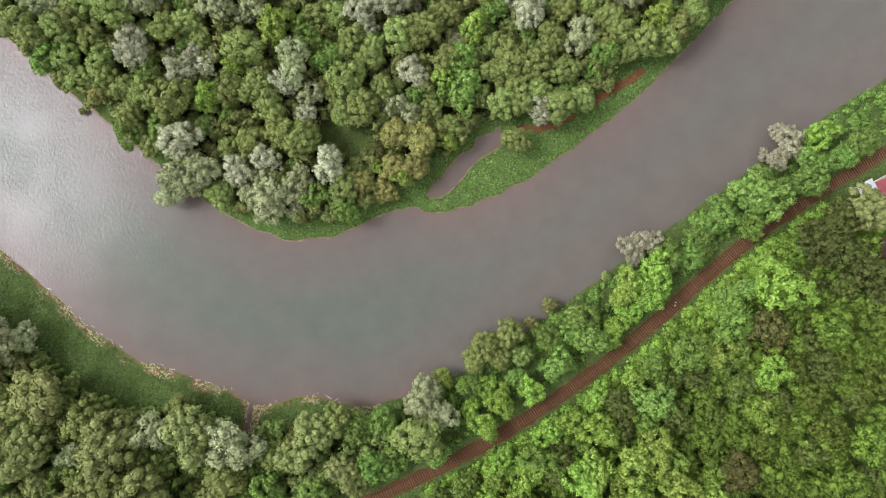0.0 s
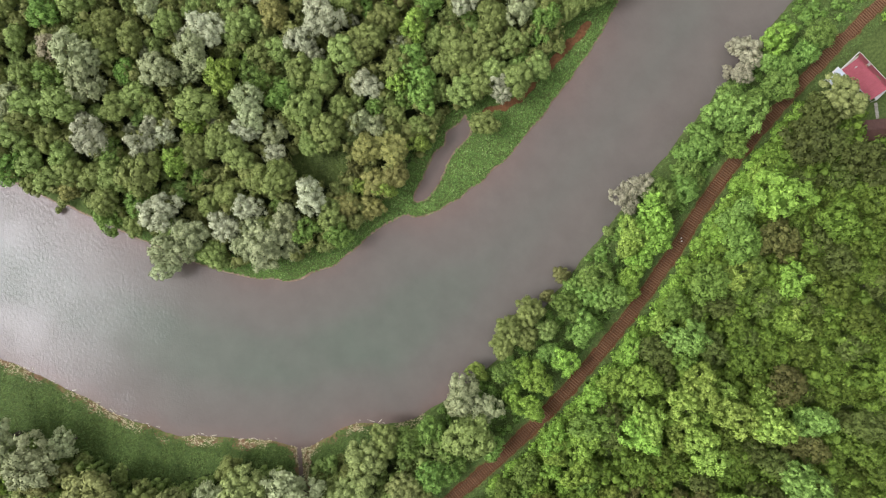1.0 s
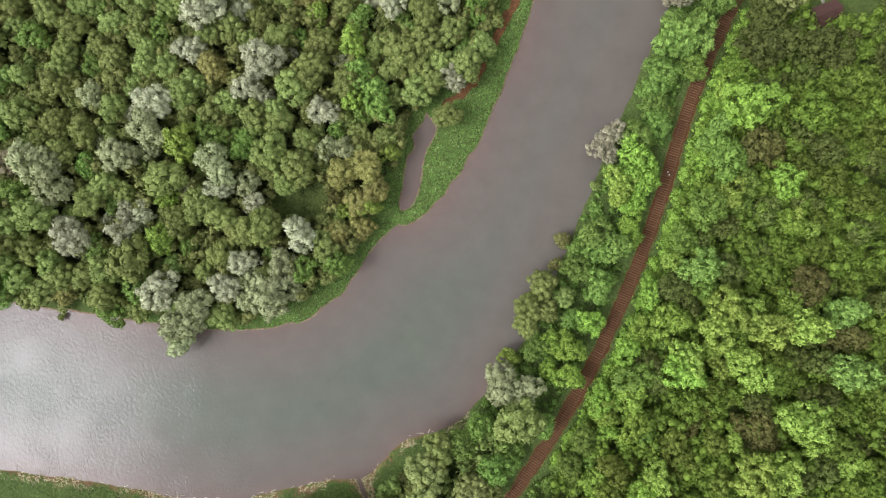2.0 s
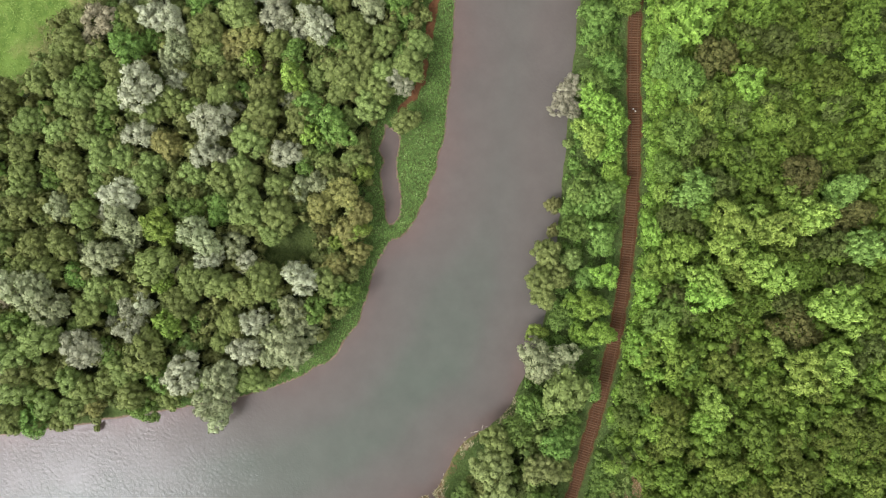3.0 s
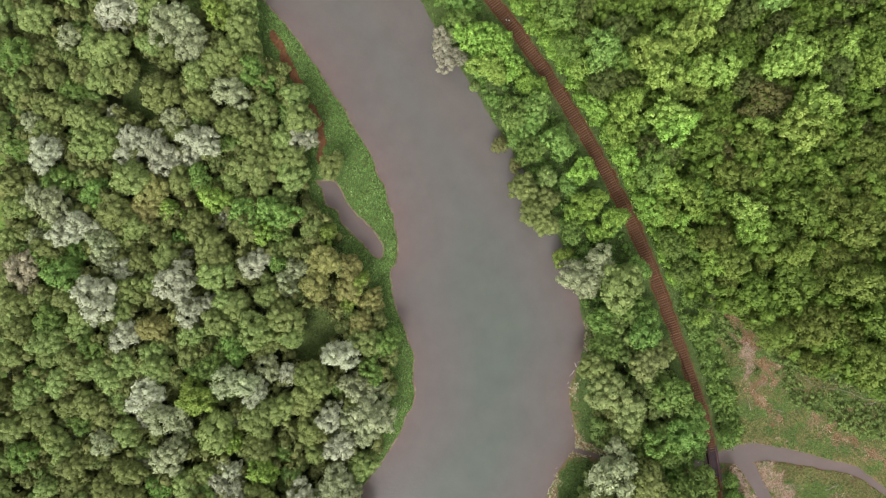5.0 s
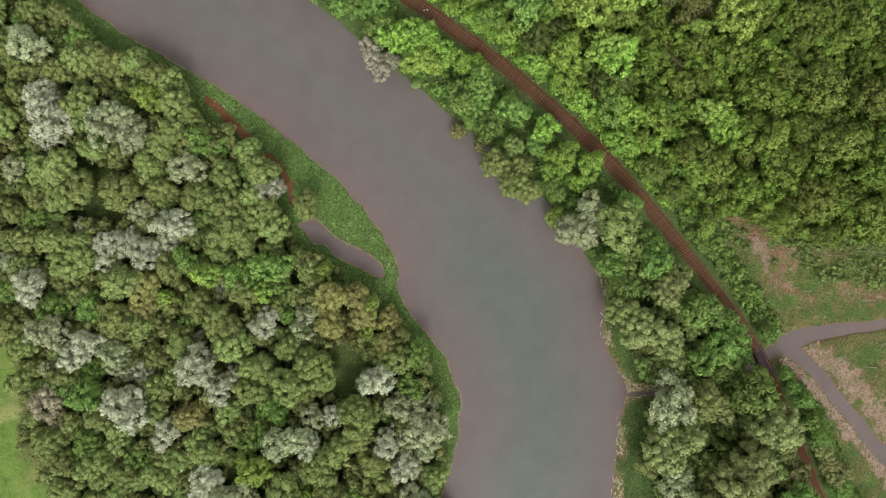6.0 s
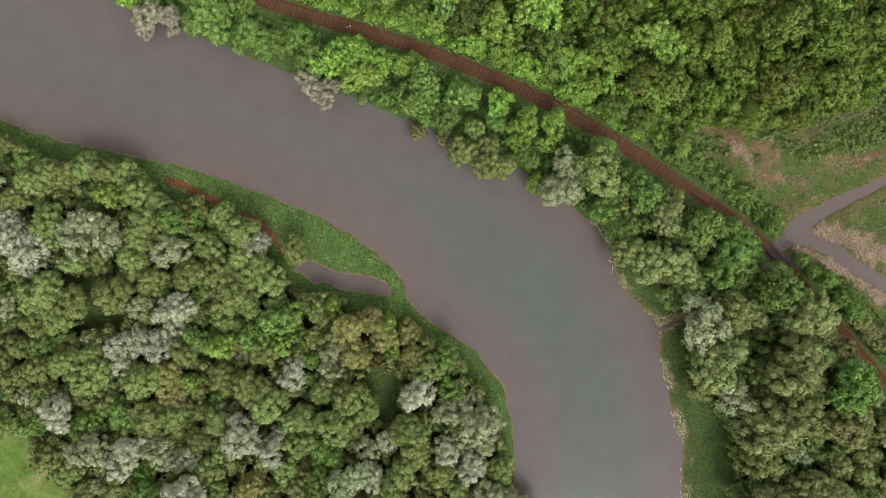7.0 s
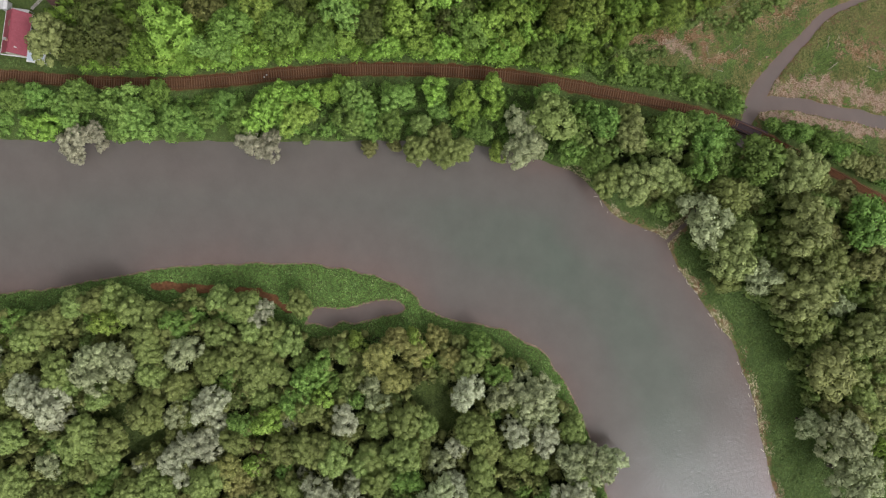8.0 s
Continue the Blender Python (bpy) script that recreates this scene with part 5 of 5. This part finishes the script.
DARK_BOARD = plain("dark_boards", (0.08, 0.05, 0.035), (0.18, 0.12, 0.085), 3.0, 0.8, 0.2)
DARK_GLASS = plain("window_glass", (0.02, 0.025, 0.03), (0.04, 0.045, 0.05), 1.0, 0.08, 0.5)
BRICK_RED = plain("chimney_brick", (0.28, 0.12, 0.09), (0.45, 0.24, 0.19), 6.0, 0.9, 0.2)


def slab(a, b, c, d, thick):
    """A board with the four corners given, thickened downwards."""
    bm = bmesh.new()
    top = [bm.verts.new(p) for p in (a, b, c, d)]
    low = [bm.verts.new((p[0], p[1], p[2] - thick)) for p in (a, b, c, d)]
    bm.faces.new(top)
    bm.faces.new(low[::-1])
    for i in range(4):
        bm.faces.new((top[i], low[i], low[(i + 1) % 4], top[(i + 1) % 4]))
    bmesh.ops.recalc_face_normals(bm, faces=bm.faces)
    return bm


def gable_house(name, at, turn, length, width, eave, ridge, roof_mat, wall_mat, label, over=0.35, seams=0.55):
    """A gable-roofed building; its ridge runs along its own x."""
    x, y = at
    z = float(land_height(np.array([(x, y)]))[0]) - 0.05
    house = thing(name, (x, y, z), turn, label, "house" if name == "house" else "shed")
    l, w = length / 2 - over, width / 2 - over
    rise = (ridge - eave) / (width / 2)
    for s in (-1, 1):
        part("wall", boxed((2 * l, 0.2, eave + 0.1), (0, s * (w - 0.1), eave / 2 - 0.05)), wall_mat, house)
        bm = bmesh.new()
        outline = [(-w, -0.1), (w, -0.1), (w, eave + 0.08), (0, ridge - 0.12), (-w, eave + 0.08)]
        front = [bm.verts.new((s * l, u, v)) for u, v in outline]
        rear = [bm.verts.new((s * (l - 0.2), u, v)) for u, v in outline]
        bm.faces.new(front)
        bm.faces.new(rear[::-1])
        for i in range(5):
            bm.faces.new((front[i], rear[i], rear[(i + 1) % 5], front[(i + 1) % 5]))
        bmesh.ops.recalc_face_normals(bm, faces=bm.faces)
        part("gable_wall", bm, wall_mat, house)
        e = eave - 0.02
        roof = part("roof", slab((-length / 2, s * width / 2, e), (length / 2, s * width / 2, e), (length / 2, 0, ridge), (-length / 2, 0, ridge), 0.08), roof_mat, house)
        count = int(length / seams)
        for k in range(count + 1):
            u = -length / 2 + 0.03 + k * (length - 0.06) / count
            part("seam", slab((u - 0.03, s * width / 2, e + 0.045), (u + 0.03, s * width / 2, e + 0.045), (u + 0.03, 0, ridge + 0.045), (u - 0.03, 0, ridge + 0.045), 0.04), roof_mat, roof)
        part("gutter", boxed((length, 0.12, 0.1), (0, s * (width / 2 + 0.06), e - 0.06)), WHITE_PAINT if name == "house" else roof_mat, house)
    part("ridge_cap", boxed((length + 0.04, 0.3, 0.06), (0, 0, ridge + 0.04)), roof_mat, house)
    return house


house = gable_house("house", (104.1, 14.1), -62, 9.6, 5.8, 2.6, 4.8, RED_ROOF, PLASTER, "small house with a red sheet-metal gable roof beside the railway")
for u, v in ((-2.6, 1), (0.2, 1), (2.7, 1), (-2.2, -1), (2.2, -1)):
    window = part("window", boxed((1.1, 0.10, 1.2), (u, v * 2.57, 1.5)), WHITE_PAINT, house, "white window frame")
    part("pane", boxed((0.9, 0.06, 1.0), (u, v * 2.62, 1.5)), DARK_GLASS, window)
door = part("door", boxed((0.95, 0.08, 2.05), (0.9, -2.59, 1.0)), DARK_BOARD, house, "dark wooden door")
chimney = part("chimney", boxed((0.5, 0.5, 1.5), (-2.2, 0.3, 4.8), bevel=0.02), BRICK_RED, house)
part("cap", boxed((0.62, 0.62, 0.1), (-2.2, 0.3, 5.58)), CONCRETE, chimney)
part("roof_hatch", boxed((1.3, 0.45, 0.12), (1.6, 0.35, 4.72)), DARK_BOARD, house, "dark roof hatch")
part("vent_pipe", boxed((0.22, 0.22, 0.7), (-3.4, -1.2, 4.1), bevel=0.03), WHITE_PAINT, house)
porch = part("porch_roof", slab((-5.6, -2.95, 2.55), (-2.7, -2.95, 2.55), (-2.7, -6.6, 2.2), (-5.6, -6.6, 2.2), 0.08), GREY_SHEET, house, "pale blue porch roof with white edges")
for u, v in ((-5.5, -6.5), (-2.8, -6.5), (-5.5, -4.8)):
    part("post", boxed((0.14, 0.14, 2.2), (u, v, 1.05)), WHITE_PAINT, house)
part("edge_board", boxed((0.3, 3.75, 0.14), (-5.75, -4.75, 2.40)), WHITE_PAINT, porch)
part("edge_board", boxed((3.1, 0.22, 0.14), (-4.15, -6.7, 2.2)), WHITE_PAINT, porch)
part("verge_board", boxed((0.2, 5.9, 0.12), (-5.0, 0, 2.50)), WHITE_PAINT, house)
part("lean_to_roof", slab((4.6, -1.6, 2.2), (4.6, 2.4, 2.2), (5.9, 2.4, 1.9), (5.9, -1.6, 1.9), 0.07), WHITE_PAINT, house, "white lean-to roof at the gable end")
for v in (-1.5, 2.3):
    part("post", boxed((0.12, 0.12, 2.0), (5.8, v, 0.95)), WHITE_PAINT, house)

gable_house("shed", (103.8, 1.6), -10, 6.6, 4.6, 2.1, 3.2, BROWN_ROOF, DARK_BOARD, "low brown shed with a sheet-metal gable roof")
gable_house("shed", (110.9, 10.5), -56, 2.2, 1.5, 1.9, 2.2, WHITE_PAINT, WHITE_PAINT, "tiny white shed behind the red-roofed house", 0.1)
path_z = float(land_height(np.array([(106.2, 5.6)]))[0])
path = tagged(new("garden_path"), "narrow pale concrete garden path between house and shed", "path")
for k in range(5):
    part("slab", boxed((0.75, 0.8, 0.1), (106.6 - 0.12 * k, 7.4 - 0.84 * k, path_z + 0.06), bevel=0.015), CONCRETE, path)

# two white-painted marker stones between the rails
for x, y in ((54.3, -10.6), (54.2, -11.3)):
    stone = boxed((0.34, 0.3, 0.26), (0, 0, 0.13), bevel=0.06)
    me = bpy.data.meshes.new("marker_stone")
    stone.to_mesh(me)
    stone.free()
    me.materials.append(WHITE_PAINT)
    marker = tagged(new("marker_stone", me), "small white-painted marker stone on the track bed", "stone", "marker stones")
    marker.matrix_world = pose(x, y, 1.87, 0, 0, 40)
